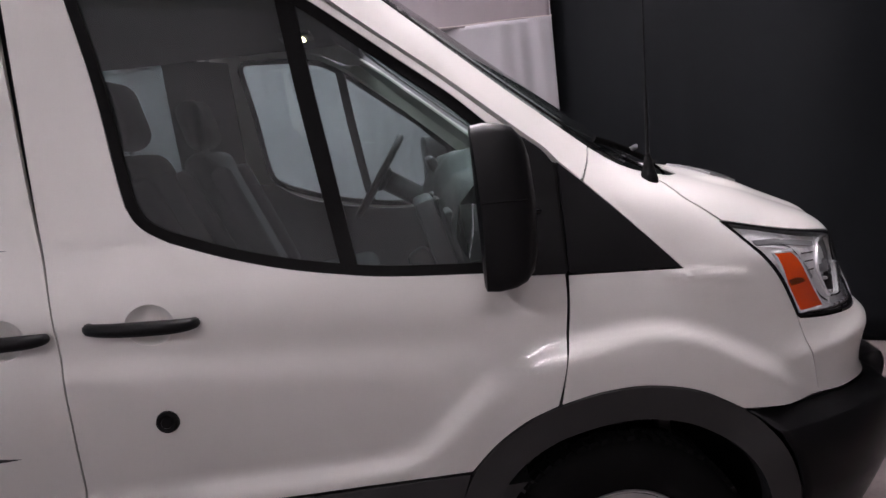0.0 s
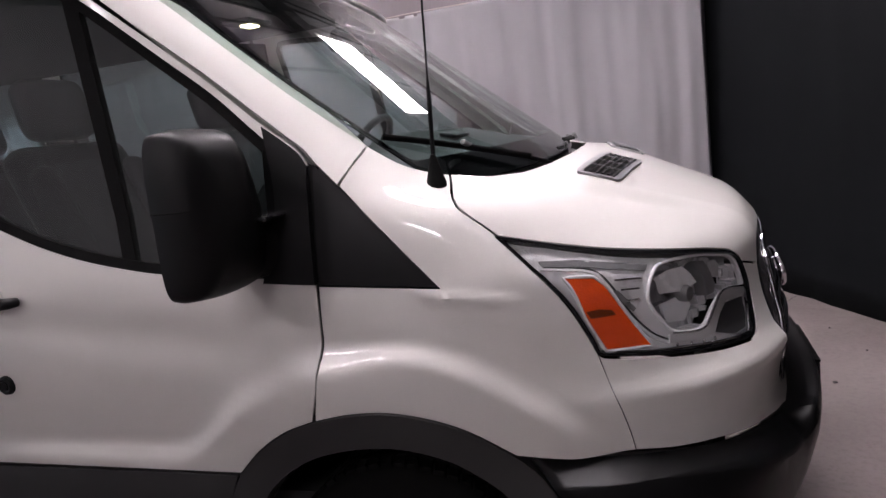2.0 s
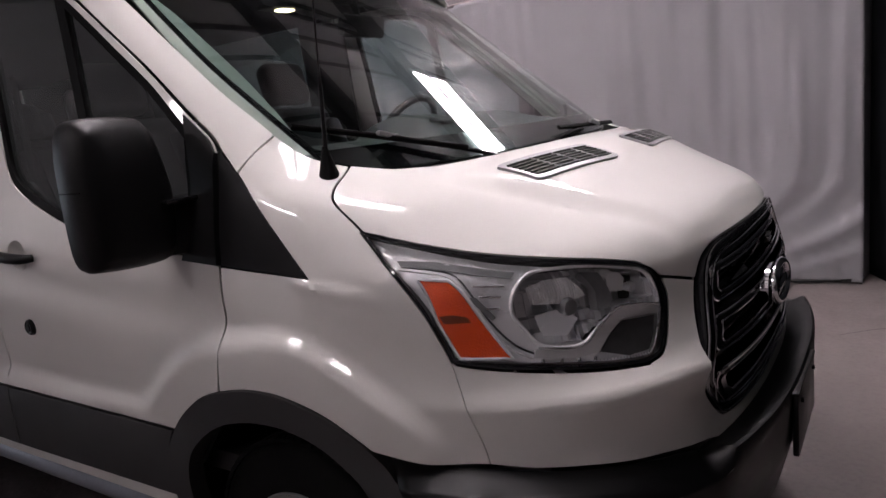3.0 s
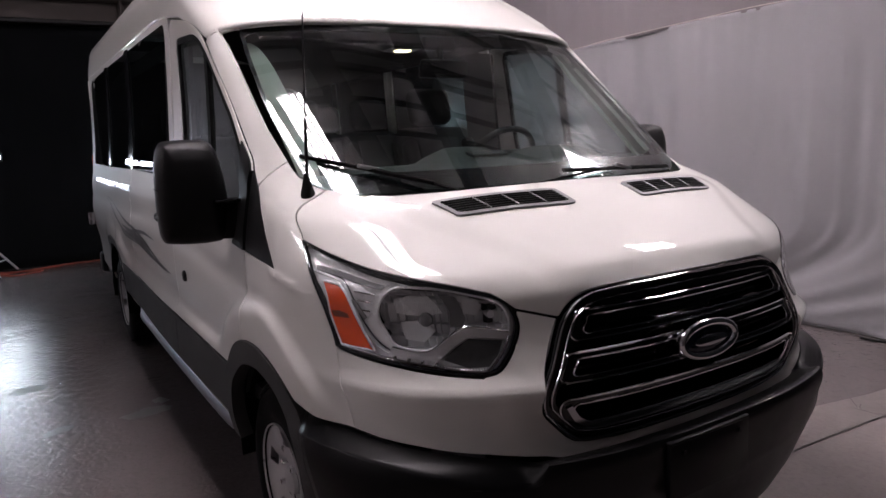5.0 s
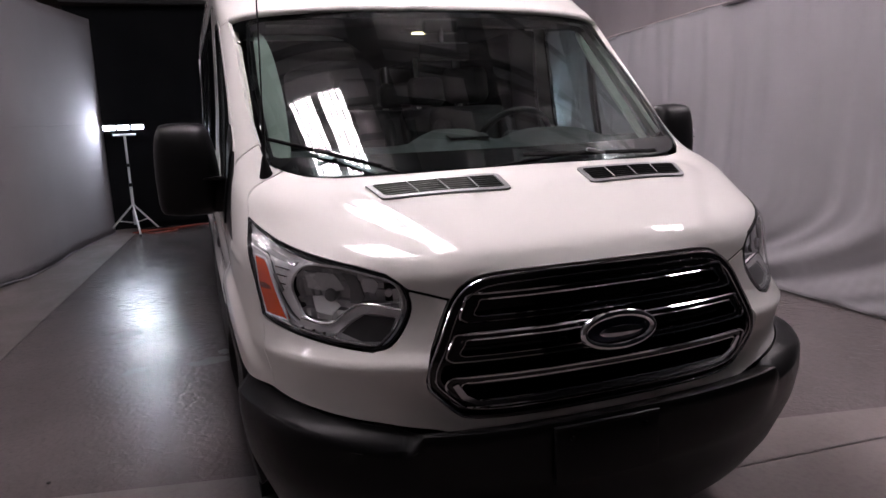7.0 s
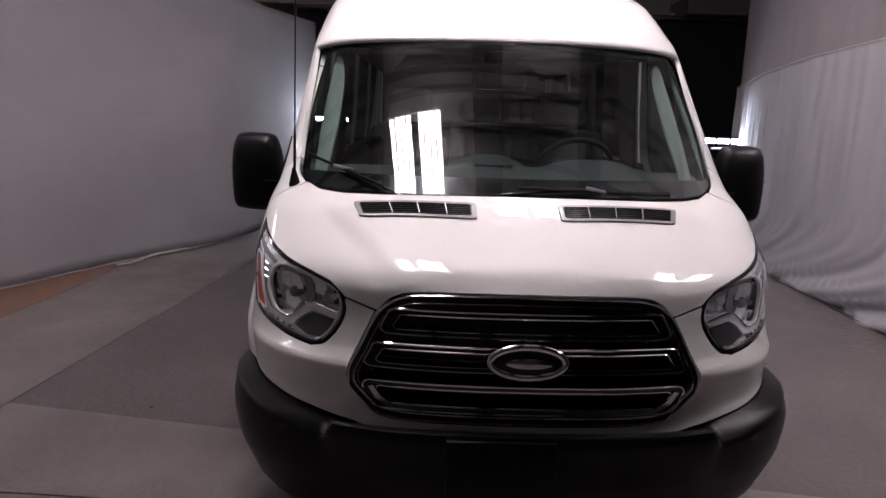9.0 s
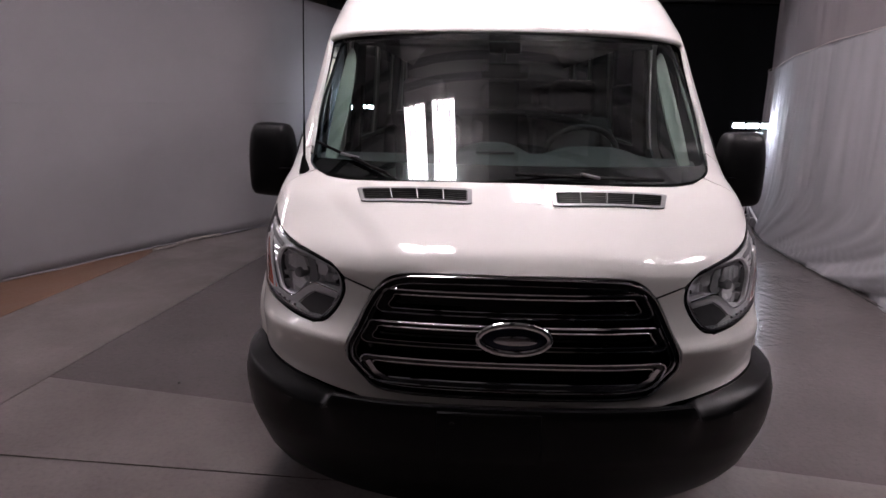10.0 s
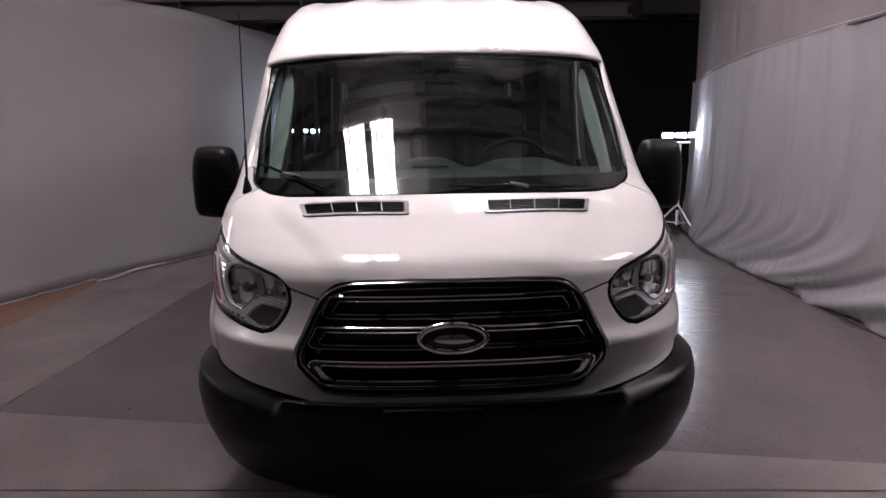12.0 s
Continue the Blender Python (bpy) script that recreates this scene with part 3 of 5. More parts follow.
# ---- lamp stands ----
def lamp_stand(at, turn, high):
    st = thing("lamp_stand", "white tripod stand with lit LED work light bar", "lamp", at, "lamp stands")
    st.rotation_euler = (0, 0, radians(turn))
    bm = bmesh.new()
    rod(bm, (0, 0, .12), (0, 0, .72), .021)
    rod(bm, (0, 0, .7), (0, 0, high - .10), .016)
    part("pole", bm, WHITE_METAL, st, "white telescopic pole")
    for z in (.36, .70, .98):
        bm = bmesh.new()
        rod(bm, (0, 0, z - .025), (0, 0, z + .025), .027)
        part("clamp", bm, PLASTIC, st, "black plastic clamp")
    for i in range(3):
        a = radians(120 * i + 20)
        bm = bmesh.new()
        rod(bm, (.02 * math.cos(a), .02 * math.sin(a), .40), (.40 * math.cos(a), .40 * math.sin(a), .012), .014, sides=10)
        leg = part("leg", bm, WHITE_METAL, st)
        bm = bmesh.new()
        rod(bm, (.01 * math.cos(a), .01 * math.sin(a), .15), (.23 * math.cos(a), .23 * math.sin(a), .18), .008, sides=8)
        part("brace", bm, WHITE_METAL, leg)
        part("foot", boxes(dict(size=(.04, .04, .03), at=(.40 * math.cos(a), .40 * math.sin(a), .015), bevel=.008)), PLASTIC, leg, "black rubber foot")
    part("cross_bar", boxes(dict(size=(.03, .30, .03), at=(0, 0, high - .10), bevel=.005)), WHITE_METAL, st)
    for k, dy in enumerate((-.19, 0, .19)):
        head = part("lamp_head", boxes(dict(size=(.06, .18, .11), at=(-.02, dy, high), bevel=.012)), PLASTIC, st, "black finned lamp head")
        part("led_panel", boxes(dict(size=(.008, .15, .055), at=(.014, dy, high), bevel=.002)), LED_GLOW, head, "bright white light panel")
    return st


lamp_stand((-8.25, -1.96, 0), -8, 1.51)
lamp_stand((-6.42, 3.58, 0), 2, 1.39)


def cable(path, r, mat, label, seed):
    pts = spline([Vector(p) for p in path], 14)
    pts = [p + Vector((.03 * noise.noise((i * .31, seed, 0)), .03 * noise.noise((i * .31, seed, 7)), 0)) for i, p in enumerate(pts)]
    return tagged(tube("cable", pts, r, mat, sides=6), label, "cable")


cable([(-8.2, -2.0, .012), (-8.35, -1.5, .012), (-8.55, -.9, .012), (-8.45, .2, .012), (-8.5, 1.4, .012), (-8.3, 2.6, .012), (-7.1, 3.4, .012), (-6.7, 3.6, .012)], .012, CABLE, "orange extension cable lying along black curtain", 1)
cable([(-8.2, -1.9, .012), (-8.0, -1.7, .012), (-8.1, -1.4, .02), (-8.3, -1.6, .012), (-8.4, -1.95, .014)], .010, CABLE, "coil of orange cable by the lamp stand", 2)
cable([(-4.0, -3.55, .02), (-4.2, -3.45, .02), (-4.5, -3.38, .03), (-4.9, -3.15, .03)], .016, HEM, "loose grey cord beside the backdrop", 3)
cable([(-.2, 3.30, .012), (.3, 3.34, .012), (.8, 3.38, .02), (1.0, 3.4, .03)], .010, PLASTIC, "black cord lying along curtain hem", 6)


def pebble(at, size, mat):
    bm = bmesh.new()
    bmesh.ops.create_icosphere(bm, subdivisions=2, radius=size)
    for v in bm.verts:
        v.co *= 1 + .35 * noise.noise(v.co * 40 + Vector((at[0] * 9, at[1], 0)))
        v.co.z = max(v.co.z * .6, -size * .3)
    ob = part("pebble", bm, mat)
    ob.location = (*at, size * .3)
    return tagged(ob, "small dark crumb lying on concrete floor", "debris", "floor crumbs")


for at, size in (((1.45, 1.25), .012), ((1.3, .95), .008), ((1.6, 2.1), .007), ((-.6, -1.85), .009), ((.9, -2.0), .008), ((1.7, 1.7), .006)):
    pebble(at, size, JOINT_AND_SHADE)


# wet spots and cracks of the floor
def floor_spot(at, rx, ry, seed, turn=0.0):
    n = 40
    ring = []
    for i in range(n):
        a = 2 * math.pi * i / n
        k = 1 + .45 * noise.noise((math.cos(a) * 1.6, math.sin(a) * 1.6, seed)) + .25 * noise.noise((math.cos(a) * 4, math.sin(a) * 4, seed + 3))
        x, y = rx * k * math.cos(a), ry * k * math.sin(a)
        c, q = math.cos(turn), math.sin(turn)
        ring.append(Vector((at[0] + x * c - y * q, at[1] + x * q + y * c, .0004)))
    hub = Vector((at[0], at[1], .0009))
    mid = [r.lerp(hub, .25) + Vector((0, 0, .0004)) for r in ring]
    verts = ring + mid + [hub]
    faces = []
    for i in range(n):
        j = (i + 1) % n
        faces += [(i, j, n + j, n + i), (n + i, n + j, 2 * n)]
    link("wet_spot", verts, faces, WATER, floor, "shallow wet patch on concrete", 180)


def floor_crack(pts, width=.004, seed=0):
    line = spline([Vector((x, y)) for x, y in pts], 12)
    verts, faces = [], []
    for i, q in enumerate(line):
        way = (line[min(i + 1, len(line) - 1)] - line[max(i - 1, 0)]).normalized()
        side = Vector((-way.y, way.x))
        c = q + side * (.018 * noise.noise((q.x * 4, q.y * 4, seed)) + .006 * noise.noise((q.x * 15, q.y * 15, seed)))
        w = width * (.6 + .6 * abs(noise.noise((i * .4, seed, 2))))
        for k in (-1, 1):
            verts.append(Vector((*(c + side * k * w / 2), .0012)))
        if i:
            faces.append((2 * i - 2, 2 * i - 1, 2 * i + 1, 2 * i))
    link("crack", verts, faces, JOINT_AND_SHADE, floor, "thin dark crack in concrete", 0)


for at, rx, ry, seed, turn in (((-2.87, -1.70), .10, .15, 1, .3), ((-1.98, -1.58), .07, .10, 3, .5), ((-1.96, -1.12), .11, .16, 6, .2), ((-2.12, -1.02), .07, .06, 7, .4)):
    floor_spot(at, rx * .75, ry * .75, seed, turn)
floor_crack([(1.02, 2.27), (1.16, 2.39), (1.37, 2.58), (1.55, 2.83)], .007, 1)
floor_crack([(-.1, 2.65), (.12, 2.42), (.30, 2.20), (.42, 2.05)], .005, 2)
floor_crack([(.39, 2.03), (.50, 2.05), (.60, 2.10)], .004, 3)
floor_crack([(.40, 2.12), (.44, 2.06), (.53, 2.04), (.62, 2.09), (.66, 2.30), (.70, 2.70)], .005, 4)


# ---- the van: x forward from the front axle, its right side at negative y ----
AXLE_F, AXLE_R = .05, -3.72
van = thing("van", "white medium-roof passenger van with black bumpers parked on concrete", "van")


SHOULDER_X = (-3.20, -3.05, -2.9, -1.27, -.8, -.5, -.437, -.374, -.297, -.224, -.165, -.078, .064, .135, .205, .275, .346, .431, .517, .6)
SHOULDER_Z = (.90, .80, .765, .762, .755, .757, .785, .845, .903, .942, .966, .994, 1.014, 1.014, 1.003, .977, .938, .880, .815, .76)


SHOULDER_STEP = .005
SHOULDER = np.interp(np.arange(-5.2, 1.0, SHOULDER_STEP), SHOULDER_X, SHOULDER_Z)
SHOULDER = np.convolve(np.pad(SHOULDER, 12, "edge"), np.hanning(25) / np.hanning(25).sum(), "valid")
SHOULDER_SLOPE = np.convolve(np.pad(np.gradient(SHOULDER, SHOULDER_STEP), 8, "edge"), np.hanning(17) / np.hanning(17).sum(), "valid").tolist()
SHOULDER = SHOULDER.tolist()


def along(table, x):
    q = min(max((x + 5.2) / SHOULDER_STEP, 0.0), len(table) - 1.001)
    i = int(q)
    return table[i] + (table[i + 1] - table[i]) * (q - i)


def swell(x, z):
    """How far the flanks stand out: the shoulder over arch and sill, the lip behind the lamp, and the hollow under the belt."""
    r = math.hypot(x - AXLE_R, z - .42)
    bulge = .012 * min(1.0, max(0.0, (.600 - r) / .122))
    edge, slope = along(SHOULDER, x), along(SHOULDER_SLOPE, x)
    across = (z - edge) / math.sqrt(1 + slope * slope)
    soft = .012 * math.exp(-((x + .06) / .12) ** 2)
    if x > AXLE_R + .3:
        bulge = max(bulge, .024 * step_up(across, .024 + soft, -.030 - soft) + .003 * step_up(across, .10, .0))
    bulge *= step_up(x, .60, .47)
    belt = 1.026 + .079 * (-.213 - max(x, -1.6))
    hollow = -.010 * math.exp(-((z - belt - .01) / .05) ** 2) * step_up(x, .25, -.05)
    lip = .007 * math.exp(-((z - 1.130 + .14 * (x - .21)) / .011) ** 2) * step_up(x, .44, .36) * step_up(x, .17, .22)
    tuck = -.030 * step_up(z, .92, .60) * step_up(x, -1.5, -3.0)
    return bulge + hollow + lip + tuck


def on_flank(s):
    def place(x, z, lift=0.0):
        return (x, s * (half_width(x, z) + swell(x, z) + lift), z)
    return place


def wrap(w, z, lift=0.0):
    """Round the nose: w is the angle across it, from the right (negative) to the left."""
    xf, b, n, d, _ = level(z)
    y = b * math.sin(w)
    x = nose_x(y, z)
    if lift:
        e = .01
        ya, yb = b * math.sin(w - e), b * math.sin(w + e)
        t = Vector((nose_x(yb, z) - nose_x(ya, z), yb - ya, 0))
        z2 = z + .012
        b2 = level(z2)[1]
        q = Vector((nose_x(b2 * math.sin(w), z2) - x, b2 * math.sin(w) - y, z2 - z))
        nrm = t.cross(q)
        nrm.normalize()
        if nrm.x < 0:
            nrm = -nrm
        return Vector((x, y, z)) + nrm * lift
    return (x, y, z)


def ang(y, z):
    b = level(z)[1]
    return math.asin(max(-1.0, min(1.0, y / b)))


def nose(*pts):
    """(y, z) points as points of the wrapped nose."""
    return [(ang(y, z), z) for y, z in pts]


def both(pts):
    """An open half outline (from the middle, right side) closed over the middle."""
    return list(pts) + [(-w, z) for w, z in reversed(pts)]


def dome(x, y):
    edge = .69 - .27 * step_up(x, .40, .95)
    return .012 * step_up(abs(y), edge + .06, edge - .035) * step_up(x, .40, .52) * step_up(x, .965, .905)


def on_top(x, y, lift=0.0):
    return (x, y, top_z(x, y) + dome(x, y) + lift)


# roof with the cap over the windshield
def roof_low(x, z_front):
    return float(np.interp(-x, (0.4, 0.499, 0.617, 0.763, 0.96, 1.266, 1.583, 5.0), (z_front, 1.976, 1.932, 2.018, 2.078, 2.13, 2.165, 2.176)))


def build_roof():
    front, flank, rows = 26, 44, 46
    verts, faces = [], []
    cols = []
    for k in range(-(front + flank), front + flank + 1):
        s = abs(k)
        sign = -1 if k < 0 else 1

        def spot(z, s=s):
            xf, b, n, d, _ = level(z)
            if s <= front:
                y = b * math.sin(s / front * math.pi / 2)
                return nose_x(y, z), y
            q = (s - front) / flank
            return xf - d + q * (-4.9 - xf + d), b
        zl = 2.012
        for _ in range(6):
            zl = roof_low(spot(zl)[0], 2.012)
        col = []
        for j in range(rows + 1):
            v = j / rows
            z = zl + (2.5445 - zl) * (1 - (1 - v) ** 1.7)
            x, y = spot(z)
            rib = .009 * step_up(math.sin(y * 15 + 1.5), .0, .22) * step_up(z, 2.33, 2.37)
            b = level(z)[1]
            edge = .008 * step_up(y / b, .80, .84) * step_up(y / b, .965, .92) * step_up(z, 2.05, 2.09) * (s <= front)
            col.append(Vector((x + edge, sign * y, z + rib + edge * .6)))
        cols.append(col)
    w = rows + 1
    for col in cols:
        verts += col
    for k in range(len(cols) - 1):
        for j in range(rows):
            a = k * w + j
            faces.append((a, a + 1, a + w + 1, a + w))
    last = [k * w + rows for k in range(len(cols))]
    for k in range(len(cols) // 2):
        a, b, c, d = last[k], last[k + 1], last[-k - 2], last[-k - 1]
        faces.append((a, d, c, b) if b != c else (a, d, b))
    ob = link("roof", verts, faces, PAINT, van, "white pressed steel raised roof", 50)
    bm = bmesh.new()
    bm.from_mesh(ob.data)
    bmesh.ops.recalc_face_normals(bm, faces=bm.faces)
    up = sum(f.normal.z * f.calc_area() for f in bm.faces)
    if up < 0:
        bmesh.ops.reverse_faces(bm, faces=bm.faces)
    bm.to_mesh(ob.data)
    bm.free()
    solid = ob.modifiers.new("sheet", "SOLIDIFY")
    solid.thickness = .02
    return ob


build_roof()

# windshield
ws_half = nose((0, 1.357), (-.37, 1.355), (-.66, 1.352)) , nose((-.66, 1.352), (-.75, 1.358), (-.80, 1.370), (-.85, 1.40)), nose((-.85, 1.40), (-.866, 1.63), (-.856, 1.80), (-.84, 1.93)), nose((-.84, 1.93), (-.826, 1.972), (-.78, 1.998), (-.70, 2.004)), nose((-.70, 2.004), (-.35, 2.006), (0, 2.006))
ws_run = []
for run in ws_half:
    ws_run += [p for p in spline([Vector(p) for p in run], 6)]
ws_outline = ws_run + [Vector((-p[0], p[1])) for p in reversed(ws_run)]
ws_outline = [p for i, p in enumerate(ws_outline) if (p - ws_outline[i - 1]).length > 1e-4]
WS_IN = inset(ws_outline, .035)
WS_IN = [Vector((p[0], max(p[1], 1.42))) for p in WS_IN]


def bow(y):
    return (nose_x(0, 1.70) - nose_x(.85, 1.70)) * (abs(y) / .85) ** 2.3


def glass_face(w, z, lift=0.0):
    """Straight from sill to roof, bowed across, and a little flatter towards the roof."""
    y = level(z)[1] * math.sin(w)
    return Vector((.307 - 1.256 * (z - 1.44) - bow(y) * (1 + .35 * (1.70 - z)) + lift * .78, y, z + lift * .62))


windshield = patch("windshield", inset(ws_outline, .003), glass_face, WINDSHIELD_GLASS, van, .04, 0, label="clear curved windshield glass reflecting tube lights", lift=-.004)
frit = patch("frit_band", inset(ws_outline, .002), glass_face, GLOSS_BLACK, windshield, .03, .004, [WS_IN], "black painted edge of the glass", -.010)
patch("cowl", both(nose((0, 1.345), (-.4, 1.343), (-.68, 1.340), (-.80, 1.355), (-.82, 1.40), (-.6, 1.41), (-.3, 1.415), (0, 1.415))), wrap, PLASTIC, van, .04, .01, label="black plastic cowl under the wipers", lift=-.045)

# hood
LAMP_REAR = [(.553, .966), (.541, 1.0), (.526, 1.033), (.510, 1.066), (.489, 1.100), (.462, 1.135), (.428, 1.171), (.395, 1.205), (.358, 1.242)]
HL_REAR = [(-half_width(x, z), z) for x, z in LAMP_REAR]
HL = [HL_REAR[-1], (-.918, 1.207), (-.872, 1.180), (-.805, 1.157), (-.710, 1.133), (-.634, 1.111)]
HL_IN = [(-.634, 1.111), (-.601, 1.090), (-.583, 1.052), (-.584, 1.012), (-.611, .960), (-.650, .920), (-.690, .909)]
HL_LOW = [(-.690, .909), (-.778, .919), (-.873, .938), (-.925, .953), HL_REAR[0]]
FENDER_TOP = [(.231, 1.372), (.252, 1.34), (.262, 1.325), (.278, 1.306), (.329, 1.267), (.358, 1.243)]
SEAM = [(-.580, 1.070), (-.529, 1.056), (-.482, 1.042)]


def on_hood(w, z, lift=0.0):
    x, y, _ = wrap(w, z)
    return (x, y, z + dome(x, y) + lift)


hood_run = nose((0, 1.352), (-.37, 1.350), (-.66, 1.347), (-.752, 1.353))
hood_run += nose(*[(-half_width(q[0] + .004, q[1]) + .001, q[1]) for q in spline([Vector(f) for f in FENDER_TOP], 5)])
hood_run += nose(*[(q[0], q[1] + .004) for q in spline([Vector(f) for f in HL[1:]], 5)])
hood_run += nose((-.608, 1.096), (-.580, 1.0715), *[(y, z + .0015) for y, z in SEAM[1:]])
hood_run += [tuple(q) for q in spline([Vector(f) for f in nose((-.474, 1.0415), (-.43, 1.080), (-.35, 1.103), (-.20, 1.112), (0, 1.114))], 5)]
hood_run = [Vector(q) for q in hood_run]
hood_outline = hood_run + [Vector((-q[0], q[1])) for q in reversed(hood_run[1:-1])]
hood_outline = [q for i, q in enumerate(hood_outline) if (q - hood_outline[i - 1]).length > 2e-4]
hood = patch("hood", hood_outline, on_hood, PAINT, van, .009, .006, label="white sculpted hood with two vents", centre=(0, 0, .3))

GRILLE_HALF = [(0, 1.109), (-.20, 1.107), (-.34, 1.103), (-.395, 1.094), (-.438, 1.074), (-.480, 1.031), (-.525, .940), (-.558, .872), (-.564, .832), (-.558, .802), (-.545, .783), (-.515, .752), (-.485, .724), (-.462, .709), (-.42, .701), (-.33, .696), (0, .695)]
BUMPER_TOP = [(0, .672), (-.25, .668), (-.42, .667), (-.49, .675), (-.55, .689), (-.61, .697), (-.69, .711), (-.76, .720), (-.835, .732), (-.90, .741), (-.94, .746), (-.985, .750)]
FASCIA_REAR = [(.552, .966), (.570, .905), (.587, .858), (.602, .80), (.613, .746)]


def build_fascia():
    edge = [(y * 1.0035 - .002 * (y < 0), z - .003 * step_up(.76 - z, 0, .04)) for y, z in GRILLE_HALF[::-1] if z < 1.03]
    half = nose(*edge)
    half += nose((-.482, 1.036), (-.529, 1.050), (-.578, 1.064))
    low = [p for p in spline([Vector(q) for q in nose(*HL_IN)], 5) if p[1] < 1.068]
    half += [(p[0] + .006, p[1] - .003) for p in low]
    half += [(p[0], p[1] - .006) for p in spline([Vector(q) for q in nose(*HL_LOW)], 5)][:-1]
    half += nose(*[(-half_width(q[0] + .0020, q[1]), q[1]) for q in spline([Vector(f) for f in FASCIA_REAR], 6)])
    half += nose(*[(y, z - .006) for y, z in BUMPER_TOP[::-1] if y > -.93])
    a = [Vector(p) for p in half]
    outline = a + [Vector((-p[0], p[1])) for p in reversed(a)]
    outline = [p for i, p in enumerate(outline) if (p - outline[i - 1]).length > 2e-4]
    return patch("fascia", outline, wrap, PAINT, van, .014, .005, label="white front fascia round grille and headlights")


build_fascia()


# flank panels, right then left
ARCH = [(-.335, .70), (-.27, .765), (-.19, .815), (-.11, .845), (0, .866), (.12, .866), (.25, .832), (.365, .764)]
ARCH_FRONT = [(.425, .708), (.468, .645), (.498, .565), (.508, .48), (.508, .38)]


def build_flank(s):
    place = on_flank(s)
    side = (-.6, 0, 1.0)
    fender = loop([(0.017, 1.383), (0.032, 1.41), (0.054, 1.446), (0.061, 1.46)], [(0.061, 1.46), (.12, 1.419), (.171, 1.393), (.231, 1.372)],
                  FENDER_TOP,
                  [(x - .003, z) for x, z in LAMP_REAR[:0:-1]] + [(.552, .966)], FASCIA_REAR,
                  [(.613, .746), (.50, .750), (.368, .766)], [(q[0], q[1] + .003) for q in ARCH[::-1] if q[0] > -.1] + [(-.100, .850)],
                  [(-.100, .850), (-.078, .95), (-.062, 1.02), (-.054, 1.10), (-.050, 1.164)], [(-.050, 1.164), (.238, 1.144)], [(.238, 1.144), (.13, 1.262), (0.017, 1.383)])
    patch("fender", fender, place, PAINT, van, .014, .005, label="white front fender with flared wheel arch", centre=side)
    sail = loop([(-0.043, 1.437), (0.013, 1.383)], [(0.013, 1.383), (.126, 1.264), (.232, 1.149)], [(.232, 1.149), (-.048, 1.169)])
    patch("fender_sail", sail, place, PLASTIC, van, .025, .012, label="black plastic triangle on the fender", lift=.001, centre=side)
    pillar = loop([(0.057, 1.464), (-0.063, 1.562), (-0.148, 1.633), (-0.307, 1.772), (-0.44, 1.887), (-0.562, 1.983)], [(-0.562, 1.983), (-0.609, 1.932)],
                  [(-0.609, 1.932), (-0.46, 1.807), (-0.305, 1.682), (-0.182, 1.575), (-0.107, 1.509)], [(-0.107, 1.509), (-0.068, 1.476), (-0.039, 1.44)], [(-0.039, 1.44), (0.011, 1.388)], [(0.011, 1.388), (0.028, 1.412), (0.05, 1.45), (0.057, 1.464)])
    patch("windshield_pillar", pillar, place, PAINT, van, .018, .02, label="white windshield pillar", centre=side)
    # front door
    gap_line = [(-.0605, 1.10), (-.0705, 1.01), (-.0885, .92), (-.1105, .848)]
    skin = loop([(-0.056, 1.44), (-0.067, 1.43)], [(-0.067, 1.43), (-.068, 1.30), (-.068, 1.20)], [(-.068, 1.20), (-.0585, 1.165)], [(-.0585, 1.165)] + gap_line, [(-.1105, .848), (-.19, .819), (-.27, .769), (-.338, .706)],
                [(-.338, .706), (-.8, .709), (-1.272, .712)], [(-1.272, .712), (-1.268, 1.03), (-1.272, 1.3), (-1.277, 1.619), (-1.271, 2.02)], [(-1.271, 2.02), (-1.259, 2.08), (-1.206, 2.112)],
                [(-1.206, 2.112), (-0.97, 2.07), (-0.793, 2.02), (-0.695, 1.976), (-0.622, 1.925)], [(-0.622, 1.925), (-0.467, 1.801), (-0.312, 1.675), (-0.192, 1.568), (-0.114, 1.502)], [(-0.114, 1.502), (-0.077, 1.47), (-0.056, 1.438)])
    win = loop([(-1.141, 1.962), (-1.105, 1.739), (-1.086, 1.54), (-1.075, 1.455)], [(-1.075, 1.455), (-1.06, 1.418), (-1.035, 1.389), (-.987, 1.358)], [(-.987, 1.358), (-.86, 1.307), (-.73, 1.266), (-.60, 1.236), (-.468, 1.214), (-.23, 1.192)],
               [(-.23, 1.192), (-.150, 1.187)], [(-.150, 1.187), (-.140, 1.490)], [(-.140, 1.490), (-.200, 1.548), (-0.281, 1.627), (-0.404, 1.728), (-0.588, 1.878), (-0.675, 1.938)], [(-0.675, 1.938), (-0.744, 1.971), (-0.852, 1.995), (-1.067, 2.01)], [(-1.067, 2.01), (-1.121, 2.004), (-1.141, 1.962)])
    cup = [Vector((-1.055 + .058 * math.cos(a * math.pi / 12), 1.173 + .050 * math.sin(a * math.pi / 12))) for a in range(24)]
    door = patch("front_door", skin, place, PAINT, van, .018, .006, [win, cup], "white front door with black framed window", centre=side)
    seal_in = inset(win, .026)
    patch("window_seal", inset(win, .001), place, RUBBER, door, .025, .012, [seal_in], "black rubber window seal", -.004, side)
    bar = loop([(-0.67, 1.937), (-0.624, 1.898)], [(-0.624, 1.898), (-0.598, 1.619), (-.552, 1.235)], [(-.552, 1.235), (-.592, 1.24)], [(-.592, 1.24), (-0.64, 1.619), (-0.67, 1.937)])
    patch("divider_bar", bar, place, RUBBER, door, .03, .02, label="black window divider bar", lift=-.006, centre=side)
    patch("window_glass", inset(win, .02), place, DOOR_GLASS, door, .06, 0, label="tinted door glass", lift=-.016, centre=side)
